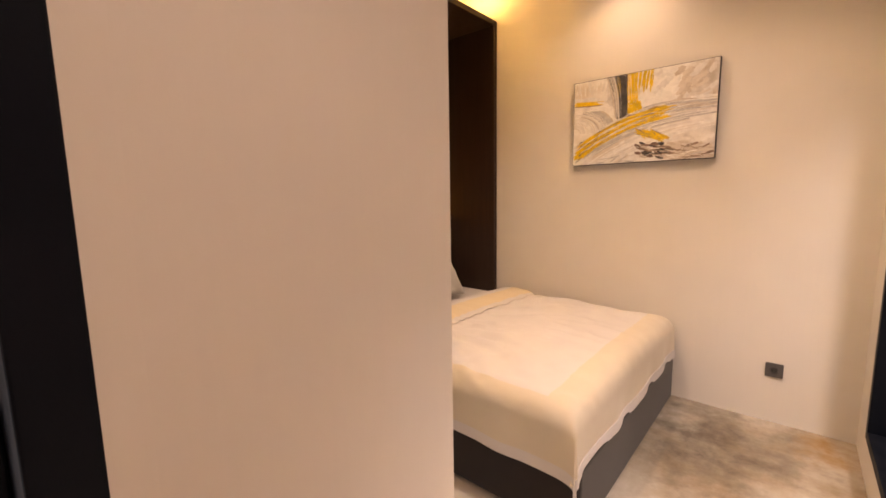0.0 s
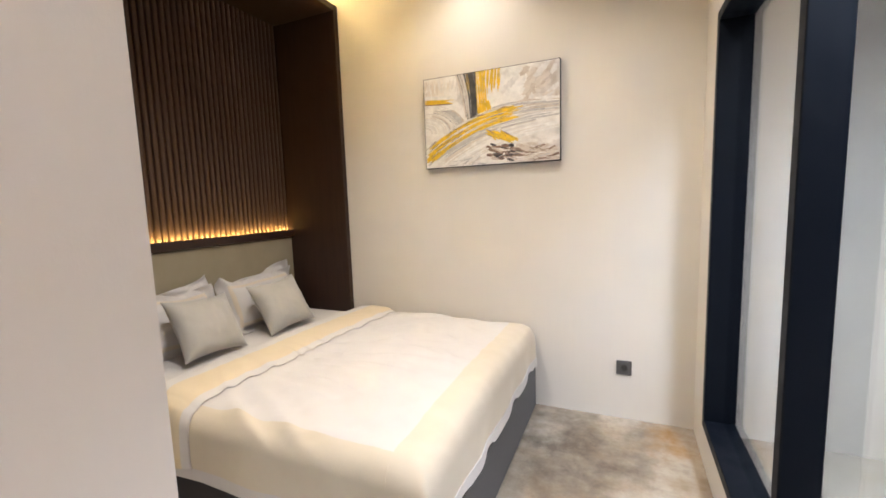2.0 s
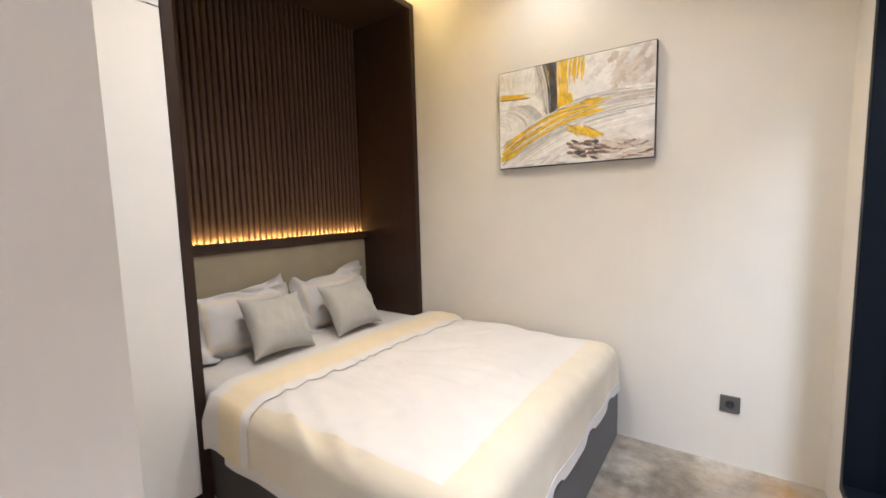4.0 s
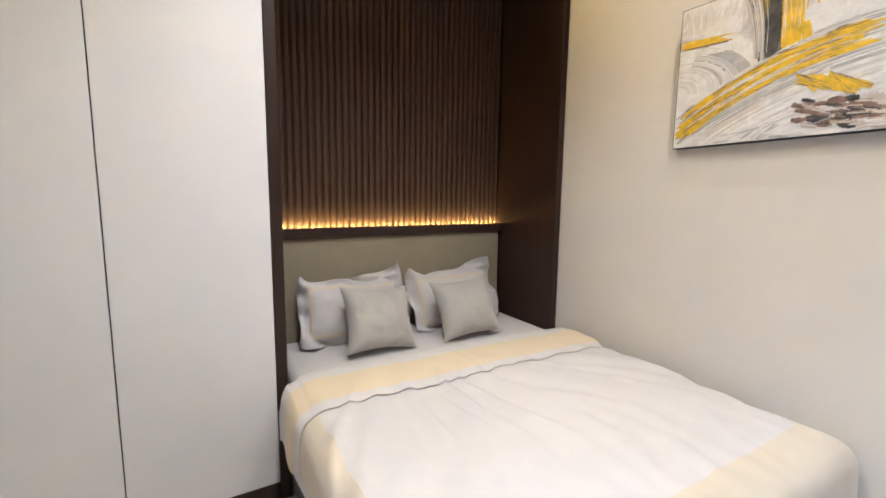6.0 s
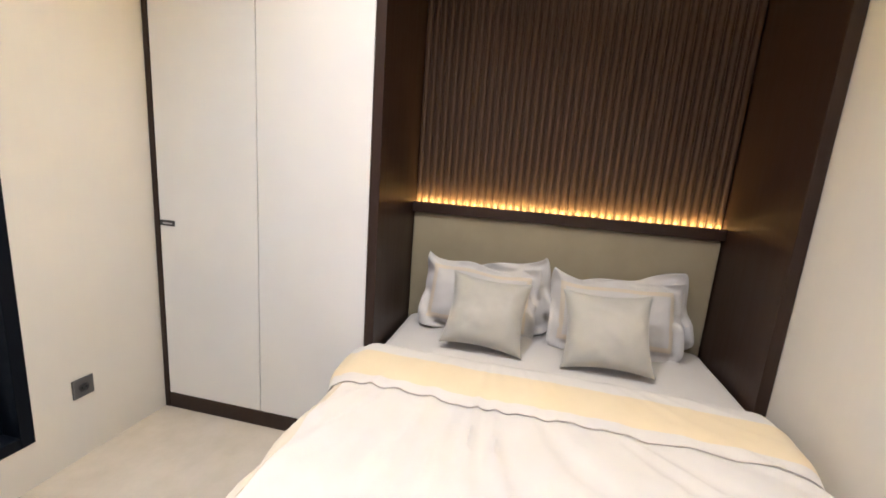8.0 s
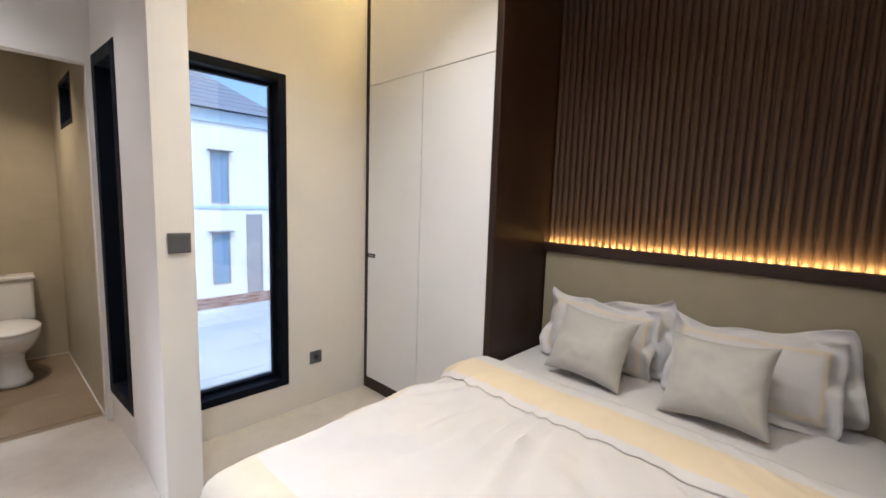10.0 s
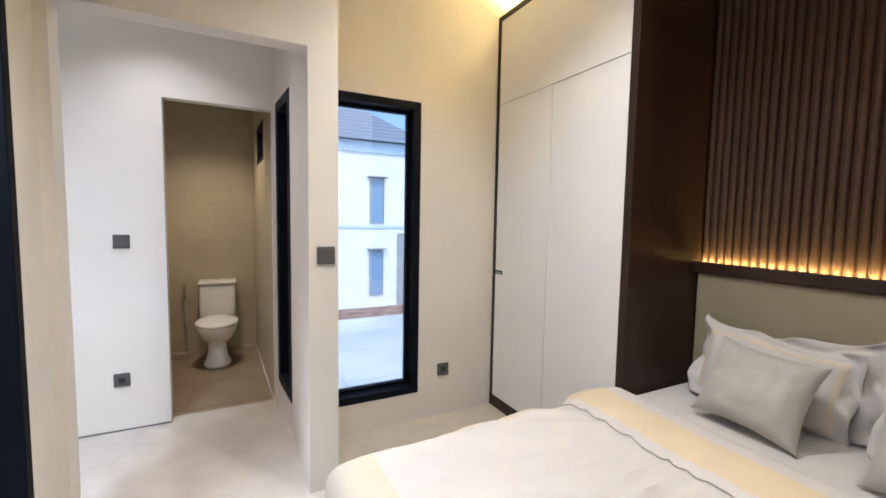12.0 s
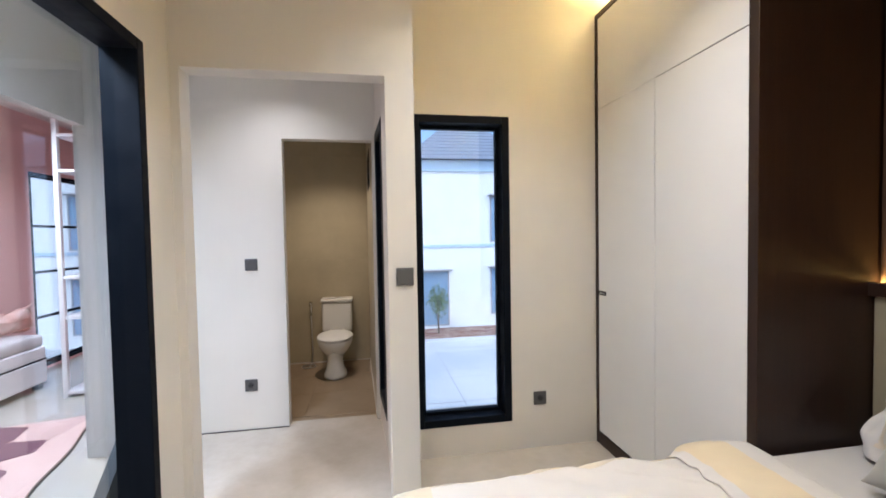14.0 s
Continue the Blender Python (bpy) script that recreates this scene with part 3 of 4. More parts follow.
bd_mesh = grid(hemmed, span(UB - 0.006, UE - 0.055, 26), span(V0 + 0.055, VE, 92))
joined(bd_mesh, grid(hemmed, span(U0, UB - 0.006, 64), span(V0 + 0.055, VB + 0.006, 22)))
bmesh.ops.remove_doubles(bd_mesh, verts=bd_mesh.verts, dist=0.0004)
cloth("border", bd_mesh, PALE, duvet, "cream sateen border")
hm = grid(drape, span(UE - 0.055, UE, 5), span(V0, VE, 96))
joined(hm, grid(drape, span(U0, UE - 0.055, 88), span(V0, V0 + 0.055, 5)))
bmesh.ops.remove_doubles(hm, verts=hm.verts, dist=0.0004)
cloth("hem", hm, SHEET, duvet, "white hem", 0.006)

# the turned-down end, lying on the duvet


def fold(u, v):
    n = smooth_step(-1.75, -1.69, u)
    low = smooth_step(-1.47, -1.39, u)
    p = drape(u - 0.055 * smooth_step(2.5, 1.75, v) + 0.008 * noise.noise(Vector((0, v * 3, 9))) + low * (0.0012 * math.sin(v * 70) + 0.002 * noise.noise(Vector((3, v * 22, 1)))), v, 0.026 - 0.0190 * low, 0.10, 0.22 + 0.74 * low)
    p.z -= (1 - n) * 0.065 * (1 if p.z > 0.5 else 0.2)
    p.z += 0.018 * math.sin(math.pi * min(1, max(0, (u + 1.74) / 0.35)))
    return p


turn = thing("duvet_fold", (-1.55, 2.6, 0.64), "turned-down duvet edge in white and cream with grey trim", "bedding")
cloth("white_band", grid(fold, span(-1.74, -1.595, 10), span(V0 + 0.05, VE, 180)), SHEET, turn, "white cotton band", 0.016)
cloth("cream_band", grid(fold, span(-1.595, -1.432, 14), span(V0 + 0.05, VE, 180)), CREAM, turn, "cream sateen band", 0.016)
cloth("white_edge", grid(fold, span(-1.432, -1.397, 4), span(V0 + 0.05, VE, 180)), SHEET, turn, "white cotton edge", 0.006)
cloth("edge_trim", grid(fold, span(-1.397, -1.392, 2), span(V0 + 0.05, VE, 180)), PIPING, turn, "grey stitched trim", 0.004)


def ears(a, b, flange, seed):
    """How far a flanged pillow's upper corners stand up and its upper edge sags."""
    if b <= 0 or flange == 0:
        return 0.0
    sag = -0.028 * b * b * (1 - abs(a) ** 4) + 0.006 * b * b * abs(a) ** 8
    return sag + 0.030 * b * b * noise.noise(Vector((a * 1.7 + seed * 3, seed, 0)))


def rounded(px, pz, a, b, flange):
    """Softens the corners of a flanged pillow."""
    k = 1 - 0.085 * (abs(a) * abs(b)) ** 5 if flange else 1.0
    return px * k, pz * k


def pillow_shape(w, h, t, flange=0.0, pinch=0.05, seed=0, n=30):
    """A stuffed cushion in the local x-z plane, front to -y. Corners are drawn out, sides hollow in."""
    bm = bmesh.new()
    sides = []
    for s in (-1, 1):
        rows = []
        for i in range(n + 1):
            row = []
            for j in range(n + 1):
                a, b = 2 * i / n - 1, 2 * j / n - 1
                hw, hh = w / 2 - flange, h / 2 - flange
                ia, ib = min(1, abs(a) * (w / 2) / hw), min(1, abs(b) * (h / 2) / hh)
                puff = max(0.0, (1 - ia ** 2.6) * (1 - ib ** 2.6)) ** 0.55
                px = a * w / 2 * (1 - pinch * (1 - b * b) * abs(a) ** 2)
                pz = b * h / 2 * (1 - pinch * (1 - a * a) * abs(b) ** 2)
                wob = 0.016 * noise.noise(Vector((a * 2.2 + seed, b * 2.2, 2.0 * s))) + 0.006 * noise.noise(Vector((a * 6 + seed, b * 5, 2.0 * s)))
                edge = 1 - min(1.0, puff * 3)
                wave = edge * flange * 0.85 * math.sin(6 * a + 4 * b + 3 * seed + 2 * noise.noise(Vector((a * 2, b * 2, seed))))
                px, pz = rounded(px, pz, a, b, flange)
                pz += ears(a, b, flange, seed)
                row.append((px, s * (t / 2 * puff + wob * puff + 0.003) + wave, pz))
            rows.append(row)
        sides.append([[bm.verts.new(p) for p in row] for row in rows])
    for k, rows in enumerate(sides):
        for i in range(n):
            for j in range(n):
                f = (rows[i][j], rows[i + 1][j], rows[i + 1][j + 1], rows[i][j + 1])
                bm.faces.new(f if k == 0 else f[::-1])
    f0, f1 = sides
    ring = [(i, 0) for i in range(n)] + [(n, j) for j in range(n)] + [(i, n) for i in range(n, 0, -1)] + [(0, j) for j in range(n, 0, -1)]
    for (a, b), (c, d) in zip(ring, ring[1:] + ring[:1]):
        bm.faces.new((f0[a][b], f1[a][b], f1[c][d], f0[c][d]))
    return bm


def stripe_ring(w, h, t, flange, inner, outer, seed, pinch=0.05):
    """A band sewn round the face of a pillow, between two insets."""
    bm = bmesh.new()

    def surf(a, b):
        hw, hh = w / 2 - flange, h / 2 - flange
        ia, ib = min(1, abs(a) * (w / 2) / hw), min(1, abs(b) * (h / 2) / hh)
        puff = max(0.0, (1 - ia ** 2.6) * (1 - ib ** 2.6)) ** 0.55
        px = a * w / 2 * (1 - pinch * (1 - b * b) * abs(a) ** 2)
        pz = b * h / 2 * (1 - pinch * (1 - a * a) * abs(b) ** 2)
        wob = 0.016 * noise.noise(Vector((a * 2.2 + seed, b * 2.2, -2.0))) + 0.006 * noise.noise(Vector((a * 6 + seed, b * 5, -2.0)))
        edge = 1 - min(1.0, puff * 3)
        px, pz = rounded(px, pz, a, b, flange)
        return Vector((px, -(t / 2 * puff + wob * puff + 0.0055) + edge * flange * 0.85 * math.sin(6 * a + 4 * b + 3 * seed + 2 * noise.noise(Vector((a * 2, b * 2, seed)))), pz + ears(a, b, flange, seed)))

    def loop(inset):
        ka, kb = 1 - inset / (w / 2), 1 - inset / (h / 2)
        m = 24
        pts = [(-ka + 2 * ka * i / m, -kb) for i in range(m)] + [(ka, -kb + 2 * kb * i / m) for i in range(m)]
        pts += [(ka - 2 * ka * i / m, kb) for i in range(m)] + [(-ka, kb - 2 * kb * i / m) for i in range(m)]
        return pts

    insets = span(outer, inner, 4)
    rings = [[bm.verts.new(surf(a, b)) for a, b in loop(i)] for i in insets]
    for p, q in zip(rings, rings[1:]):
        for k in range(len(p)):
            k2 = (k + 1) % len(p)
            bm.faces.new((p[k], p[k2], q[k2], q[k]))
    return bm


def pillow(name, m, w, h, t, material, label, flange=0.0, striped=False, seed=0, pinch=0.05, group=""):
    ob = thing(name, (0, 0, 0), label, "pillow", group)
    part("cover", pillow_shape(w, h, t, flange, pinch, seed), material, ob, smooth=True)
    if striped:
        part("stripe", stripe_ring(w, h, t, flange, 0.084, 0.058, seed, pinch), BEIGE, ob, "beige sateen stripe", smooth=True)
    ob.matrix_basis = m
    return ob


# leaning on the headboard, faces to the foot of the bed (local -y towards +x)
for py, seed, lean in ((2.315, 6.2, 9), (3.010, 8.7, 10)):
    pillow("pillow", pose(-2.350, py, 0.752, -9, -lean, 90), 0.66, 0.44, 0.10, SHEET, "white flanged pillow propped behind another pillow", 0.045, False, seed, 0.04, "bed pillows")
pillow("pillow", pose(-2.270, 2.240, 0.760, -19, 3, 91), 0.67, 0.43, 0.17, SHEET, "white flanged pillow with beige stripe against the headboard", 0.045, True, 0.3, 0.07, "bed pillows")
pillow("pillow", pose(-2.265, 2.945, 0.760, -19, -1, 89), 0.69, 0.43, 0.17, SHEET, "white flanged pillow with beige stripe against the headboard", 0.045, True, 2.1, 0.07, "bed pillows")
pillow("cushion", pose(-2.035, 2.308, 0.758, -30, 4, 91), 0.405, 0.372, 0.16, GREYCLOTH, "square grey satin cushion leaning on a white pillow", 0, False, 1.1, 0.125, "grey cushions")
pillow("cushion", pose(-2.015, 2.872, 0.757, -30, -3, 88), 0.405, 0.376, 0.16, GREYCLOTH, "square grey satin cushion leaning on a white pillow", 0, False, 4.4, 0.125, "grey cushions")

# ---- sockets and switches ----


def socket(m, label, round_hole=True):
    """A square plate; local front is -y, its back lies on y = 0."""
    ob = thing("power_socket" if round_hole else "light_switch", (0, 0, 0), label, "power socket" if round_hole else "light switch")
    part("plate", box(-0.045, 0.045, -0.010, 0, -0.045, 0.045, 0.003), PLATE, ob)
    if round_hole:
        ring = lathe([(0.021, 0.0), (0.021, 0.003), (0.019, 0.0035), (0.0185, 0.0005)], (0, 0), 24)
        bmesh.ops.rotate(ring, verts=ring.verts, matrix=Matrix.Rotation(radians(90), 3, "X"))
        bmesh.ops.translate(ring, verts=ring.verts, vec=(0, -0.0098, 0))
        well = part("well", ring, PLATEDARK, ob, "round dark socket well")
        for sx in (-0.0095, 0.0095):
            pin = lathe([(0.0026, 0), (0.0026, 0.003)], (sx, 0), 10)
            bmesh.ops.rotate(pin, verts=pin.verts, matrix=Matrix.Rotation(radians(90), 3, "X"))
            bmesh.ops.translate(pin, verts=pin.verts, vec=(0, -0.0105, 0))
            part("contact", pin, BLACK, well)
    else:
        part("rocker", box(-0.038, 0.038, -0.0135, -0.009, -0.038, 0.038, 0.0015), PLATE, ob)
    ob.matrix_basis = m
    return ob


socket(pose(0.207, YP, 0.342, 0, 0, 0), "anthracite power socket on the cream wall beside the bed")
socket(pose(-1.433, YW, 0.345, 0, 0, 180), "anthracite power socket on the wall beside the window")
socket(pose(0.614, YH, 0.350, 0, 0, 180), "anthracite power socket low on the hall wall")
socket(pose(0.588, YH, 1.273, 0, 0, 180), "anthracite light switch on the hall wall", False)
socket(pose(-0.487, YO, 1.260, 0, 0, 180), "anthracite light switch on the wall end", False)

# ---- painting ----
PXA, PXB, PZA, PZB, PY = -1.122, -0.180, 1.671, 2.291, 3.448
CANVAS = mat("painted_canvas", (0.6, 0.58, 0.55), 0.6, spec=0.3)
_w, _s = noise_tex(CANVAS, coords(CANVAS, (1.0, 1.0, 1.5)), 5.0, 7, 0.62), noise_tex(CANVAS, coords(CANVAS, (14, 14, 30)), 1.0, 6, 0.6)
_c = ramp(CANVAS, _w, [(0.30, (0.50, 0.47, 0.44)), (0.45, (0.70, 0.66, 0.61)), (0.55, (0.80, 0.78, 0.74)), (0.72, (0.66, 0.59, 0.51))])
_c = mix(CANVAS, 0.22, _c, ramp(CANVAS, _s, [(0.35, (0.50, 0.47, 0.44)), (0.6, (0.82, 0.80, 0.77))]))
_c = tint_patch(CANVAS, _c, (-0.36, 0), (0.30, 9), (0.62, 0.53, 0.44), 0.8, 6.0, 0.54, 0.14)
_c = tint_patch(CANVAS, _c, (0.42, 0), (0.26, 9), (0.33, 0.26, 0.20), 0.85, 6.0, 0.48, 0.30)
_c = tint_patch(CANVAS, _c, (0.15, 0), (0.22, 9), (0.82, 0.80, 0.76), 0.9, 6.0, 0.50, 0.26)
_c = tint_patch(CANVAS, _c, (0.33, 0), (0.34, 9), (0.27, 0.20, 0.16), 0.85, 8.0, 0.05, 0.13)
_c = tint_patch(CANVAS, _c, (-0.10, 0), (0.40, 9), (0.80, 0.79, 0.77), 0.85, 7.0, 0.10, 0.16)
_c = tint_patch(CANVAS, _c, (-0.16, 0), (0.10, 9), (0.10, 0.095, 0.09), 0.9, 9.0, 0.50, 0.30)
set_in(CANVAS, "Base Color", _c)
bump(CANVAS, _s, 0.3, 0.002)


def oil(name, colour, vary):
    m = mat(name, colour, 0.5, spec=0.4)
    c = ramp(m, noise_tex(m, coords(m, (30, 30, 30)), 1.0, 4), [(0.3, vary), (0.65, colour)])
    set_in(m, "Base Color", c)
    bump(m, noise_tex(m, coords(m), 160, 3), 0.4, 0.001)
    return m


OILS = {"yellow": oil("yellow_oil", (0.82, 0.52, 0.008), (0.52, 0.34, 0.02)), "white": oil("white_oil", (0.80, 0.78, 0.74), (0.62, 0.60, 0.57)),
        "grey": oil("grey_oil", (0.36, 0.35, 0.35), (0.52, 0.50, 0.48)), "black": oil("black_oil", (0.028, 0.027, 0.03), (0.09, 0.085, 0.08)),
        "brown": oil("brown_oil", (0.14, 0.085, 0.065), (0.30, 0.21, 0.16)), "taupe": oil("taupe_oil", (0.46, 0.39, 0.32), (0.60, 0.53, 0.46)),
        "mist": oil("mist_oil", (0.70, 0.67, 0.635), (0.58, 0.555, 0.53)), "sand": oil("sand_oil", (0.64, 0.575, 0.50), (0.56, 0.50, 0.44))}
art = thing("painting", ((PXA + PXB) / 2, YP, PZA), "abstract canvas painting in grey, white, yellow and black", "painting")
part("canvas", box(PXA + 0.003, PXB - 0.003, PY, YP - 0.012, PZA + 0.003, PZB - 0.003, 0.002), CANVAS, art)
part("frame", boxes((PXA, PXB, PY + 0.002, YP - 0.001, PZA, PZA + 0.0028), (PXA, PXB, PY + 0.002, YP - 0.001, PZB - 0.0028, PZB),
                    (PXA, PXA + 0.0028, PY + 0.002, YP - 0.001, PZA + 0.003, PZB - 0.003), (PXB - 0.0028, PXB, PY + 0.002, YP - 0.001, PZA + 0.003, PZB - 0.003)), BLACK, art, "thin black edge")
strokes = {k: bmesh.new() for k in OILS}
rng = random.Random(7)
layer = [0.0004]


def stroke(colour, path, width, taper=0.25):
    """One stroke of paint along path (a, b in 0..1 of the canvas), a thin ridge."""
    bm = strokes[colour]
    layer[0] += 0.0000025
    n, prev = 18, None
    pw, ph = PXB - PXA, PZB - PZA
    for i in range(n + 1):
        t = i / n
        a, b = path(t)
        a2, b2 = path(min(1, t + 0.02))
        a1, b1 = path(max(0, t - 0.02))
        d = Vector(((a2 - a1) * pw, (b2 - b1) * ph))
        d = d.normalized() if d.length > 1e-6 else Vector((1, 0))
        w = width * (taper + (1 - taper) * math.sin(math.pi * (0.08 + 0.84 * t)) ** 0.6) * (1 + 0.25 * rng.uniform(-1, 1))
        c = Vector((PXA + a * pw, PZA + b * ph))
        q = []
        for s in (-1, 0, 1):
            x = min(PXB - 0.004, max(PXA + 0.004, c.x - d.y * w * s / 2))
            z = min(PZB - 0.004, max(PZA + 0.004, c.y + d.x * w * s / 2))
            q.append(bm.verts.new((x, PY - layer[0] - (0.0006 if s == 0 else 0), z)))
        if prev:
            for k in range(2):
                bm.faces.new((prev[k], prev[k + 1], q[k + 1], q[k]))
        prev = q


def arc(off, a0, a1, lean=0.0):
    """The great arch across the canvas, shifted by off."""
    def path(t):
        a = a0 + (a1 - a0) * t
        return a, 0.13 + 0.42 * (1 - (1 - min(1, a / 0.86)) ** 2.2) + off * (1 - 0.45 * a) + lean * t
    return path


def line(a0, b0, a1, b1, bend=0.0):
    return lambda t: (a0 + (a1 - a0) * t + bend * math.sin(math.pi * t), b0 + (b1 - b0) * t)


def pick(*names):
    return rng.choice(names)


for k in range(26):    # pale upper left, brushed upright
    a = rng.uniform(0.0, 0.28)
    stroke(pick("white", "sand", "mist", "mist"), line(a, rng.uniform(0.78, 0.88), a + rng.uniform(-0.02, 0.02), rng.uniform(0.92, 1.0)), rng.uniform(0.004, 0.018))
for k in range(46):    # misty upper right
    a, b = rng.uniform(0.52, 1.0), rng.uniform(0.66, 1.0)
    stroke(pick("mist", "sand", "taupe", "sand") if a > 0.78 else pick("white", "white", "white", "mist"), line(a, b, a - rng.uniform(0.02, 0.10), b - rng.uniform(0.04, 0.12), 0.01), rng.uniform(0.020, 0.060))
for k in range(22):    # grey shade under the small band
    r0 = rng.uniform(0.20, 0.34)
    stroke(pick("grey", "taupe", "mist", "grey"), (lambda r0: lambda t: (0.0 + r0 * math.sin(0.3 + 1.4 * t), 0.38 + 1.0 * r0 * math.cos(0.3 + 1.4 * t)))(r0), rng.uniform(0.008, 0.020))
for k in range(24):    # white swirls under the small band
    r = rng.uniform(0.03, 0.26)
    stroke(pick("white", "white", "mist", "mist", "sand"), (lambda r: lambda t: (0.0 + r * math.sin(1.7 * t), 0.40 + 1.0 * r * math.cos(1.7 * t)))(r), rng.uniform(0.004, 0.016))
for k in range(14):    # small yellow band at the left edge
    b = 0.765 - 0.004 * k
    stroke("brown" if k > 11 else "yellow", line(rng.uniform(0, 0.03), b, rng.uniform(0.16, 0.25), b - 0.02, 0), 0.006)
for k in range(8):
    stroke("white", line(0.0, 0.81 - 0.004 * k, 0.27, 0.765 - 0.004 * k), 0.008)
    stroke("white", line(0.0, 0.70 - 0.006 * k, 0.26, 0.67 - 0.006 * k), 0.008)
for k in range(95):    # dark trunk falling to the arch
    a = rng.uniform(0.265, 0.415)
    low = rng.uniform(0.50, 0.58)
    stroke(pick("black", "black", "black", "black", "grey") if a > 0.32 else pick("grey", "mist", "black", "taupe"), line(a, 1.0, 0.335 + (a - 0.265) * 0.56, low, 0.012), rng.uniform(0.006, 0.022))
for k in range(10):
    stroke("yellow", line(0.335 + 0.003 * k, rng.uniform(0.9, 1), 0.352 + 0.002 * k, rng.uniform(0.72, 0.82)), 0.003)
for k in range(36):    # solid heart of the yellow fall
    a = rng.uniform(0.415, 0.450)
    stroke("yellow", line(a, 1.0, a + 0.04 * rng.random(), rng.uniform(0.53, 0.60)), rng.uniform(0.008, 0.018))
for k in range(90):    # yellow fall
    main = k < 62
    a = rng.uniform(0.420, 0.475) if main else rng.uniform(0.47, 0.60)
    low = rng.uniform(0.60, 0.72) if main else rng.uniform(0.74, 0.9)
    stroke("yellow" if rng.random() < 0.85 else "white", line(a, 1.0, a + (0.025 if main else -0.02) * rng.random(), low), rng.uniform(0.003, 0.012))
for k in range(18):
    a = rng.uniform(0.43, 0.51)
    stroke("yellow", line(a, 0.68, a + rng.uniform(0, 0.02), 0.56), rng.uniform(0.006, 0.016))
for k in range(38):   # below the arch, grey and white sweeps
    off = -rng.uniform(0.10, 0.5)
    a0 = rng.uniform(0.05, 0.7)
    stroke(pick("white", "white", "white", "mist", "mist", "sand"), arc(off, a0, min(1, a0 + rng.uniform(0.12, 0.4))), rng.uniform(0.006, 0.022))
for k in range(44):    # grey sweep at the arch's right end
    off = rng.uniform(-0.12, 0.14)
    a0 = rng.uniform(0.45, 0.85)
    stroke(pick("grey", "mist", "white", "taupe"), arc(off, a0, min(1, a0 + rng.uniform(0.12, 0.3))), rng.uniform(0.006, 0.020))
for k in range(60):    # the arch itself: a grey-white bed, then broad yellow sweeps
    off = rng.uniform(-0.14, 0.10)
    a0 = rng.uniform(0.0, 0.8)
    stroke(pick("white", "grey", "grey", "taupe"), arc(off, a0, min(1, a0 + rng.uniform(0.12, 0.35))), rng.uniform(0.006, 0.016))
for k in range(26):    # grey shade under the arch
    off = rng.uniform(-0.20, -0.12)
    a0 = rng.uniform(0.12, 0.75)
    stroke(pick("grey", "grey", "mist"), arc(off, a0, min(1, a0 + rng.uniform(0.15, 0.3))), rng.uniform(0.006, 0.016))
for k in range(230):
    off = rng.choice((-0.085, -0.02, 0.05)) + rng.uniform(-0.030, 0.030)
    a0 = rng.uniform(0.0, 0.40) if k < 120 else rng.uniform(0.38, 0.60)
    stroke("yellow", arc(off, a0, a0 + rng.uniform(0.05, 0.16)), rng.uniform(0.007, 0.018) * (1.0 if k < 120 else 0.5))
for k in range(40):
    off = rng.choice((-0.052, 0.02, 0.09)) + rng.uniform(-0.012, 0.012)
    a0 = rng.uniform(0.05, 0.5)
    stroke(pick("white", "grey", "mist"), arc(off, a0, a0 + rng.uniform(0.08, 0.2)), rng.uniform(0.003, 0.008))
for k in range(110):
    off = rng.uniform(-0.11, 0.10)
    a0 = rng.uniform(0.02, 0.62)
    stroke(pick("black", "brown", "brown"), arc(off, a0, min(1, a0 + rng.uniform(0.02, 0.07))), rng.uniform(0.0015, 0.004))
for k in range(46):    # yellow patch low on the right
    a = rng.uniform(0.48, 0.62)
    stroke("yellow" if k < 34 else "brown", line(a, 0.37 - (a - 0.48) * 0.25 + rng.uniform(-0.05, 0.02), a + rng.uniform(0.05, 0.13), 0.29 - (a - 0.48) * 0.5 + rng.uniform(-0.03, 0.02)), rng.uniform(0.006, 0.015) * (1 if k < 34 else 0.4))
for k in range(70):    # brown smear and dark flecks
    stroke(pick("taupe", "taupe", "sand", "brown"), line(rng.uniform(0.66, 0.9), rng.uniform(0.01, 0.15), rng.uniform(0.8, 1.0), rng.uniform(0.01, 0.17)), rng.uniform(0.010, 0.032))
for k in range(75):
    a = rng.uniform(0.47, 0.80)
    b = 0.165 - (a - 0.5) * 0.10 + rng.uniform(-0.10, 0.06)
    stroke(pick("brown", "brown", "black", "taupe") if a < 0.72 else pick("taupe", "brown", "taupe", "sand"), line(a, b, a + rng.uniform(0.03, 0.08), b - rng.uniform(0.0, 0.03)), rng.uniform(0.008, 0.026))
for k in range(40):
    a = rng.uniform(0.05, 0.95)
    stroke(pick("white", "white", "grey"), line(a, rng.uniform(0.01, 0.09), a + 0.07, rng.uniform(0.01, 0.10)), rng.uniform(0.004, 0.012))
for k, bm in strokes.items():
    tagged(part("brushwork", bm, OILS[k], art, k + " oil paint strokes"), kind="stuff")

# ---- ceiling downlights, none in view, four of them made up as fill ----


def unseen_downlight(x, y, z):
    ob = thing("unseen_downlight", (x, y, z), "small round white recessed ceiling light, assumed and out of view", "ceiling light", "recessed downlights")
    part("rim", lathe([(0.052, z - 0.001), (0.054, z - 0.006), (0.046, z - 0.010), (0.040, z - 0.004)], (x, y), 28), PLASTICW, ob, smooth=True)
    part("diffuser", lathe([(0.039, z - 0.004), (0.039, z - 0.002)], (x, y), 24), LEDWHITE, ob, "glowing diffuser")


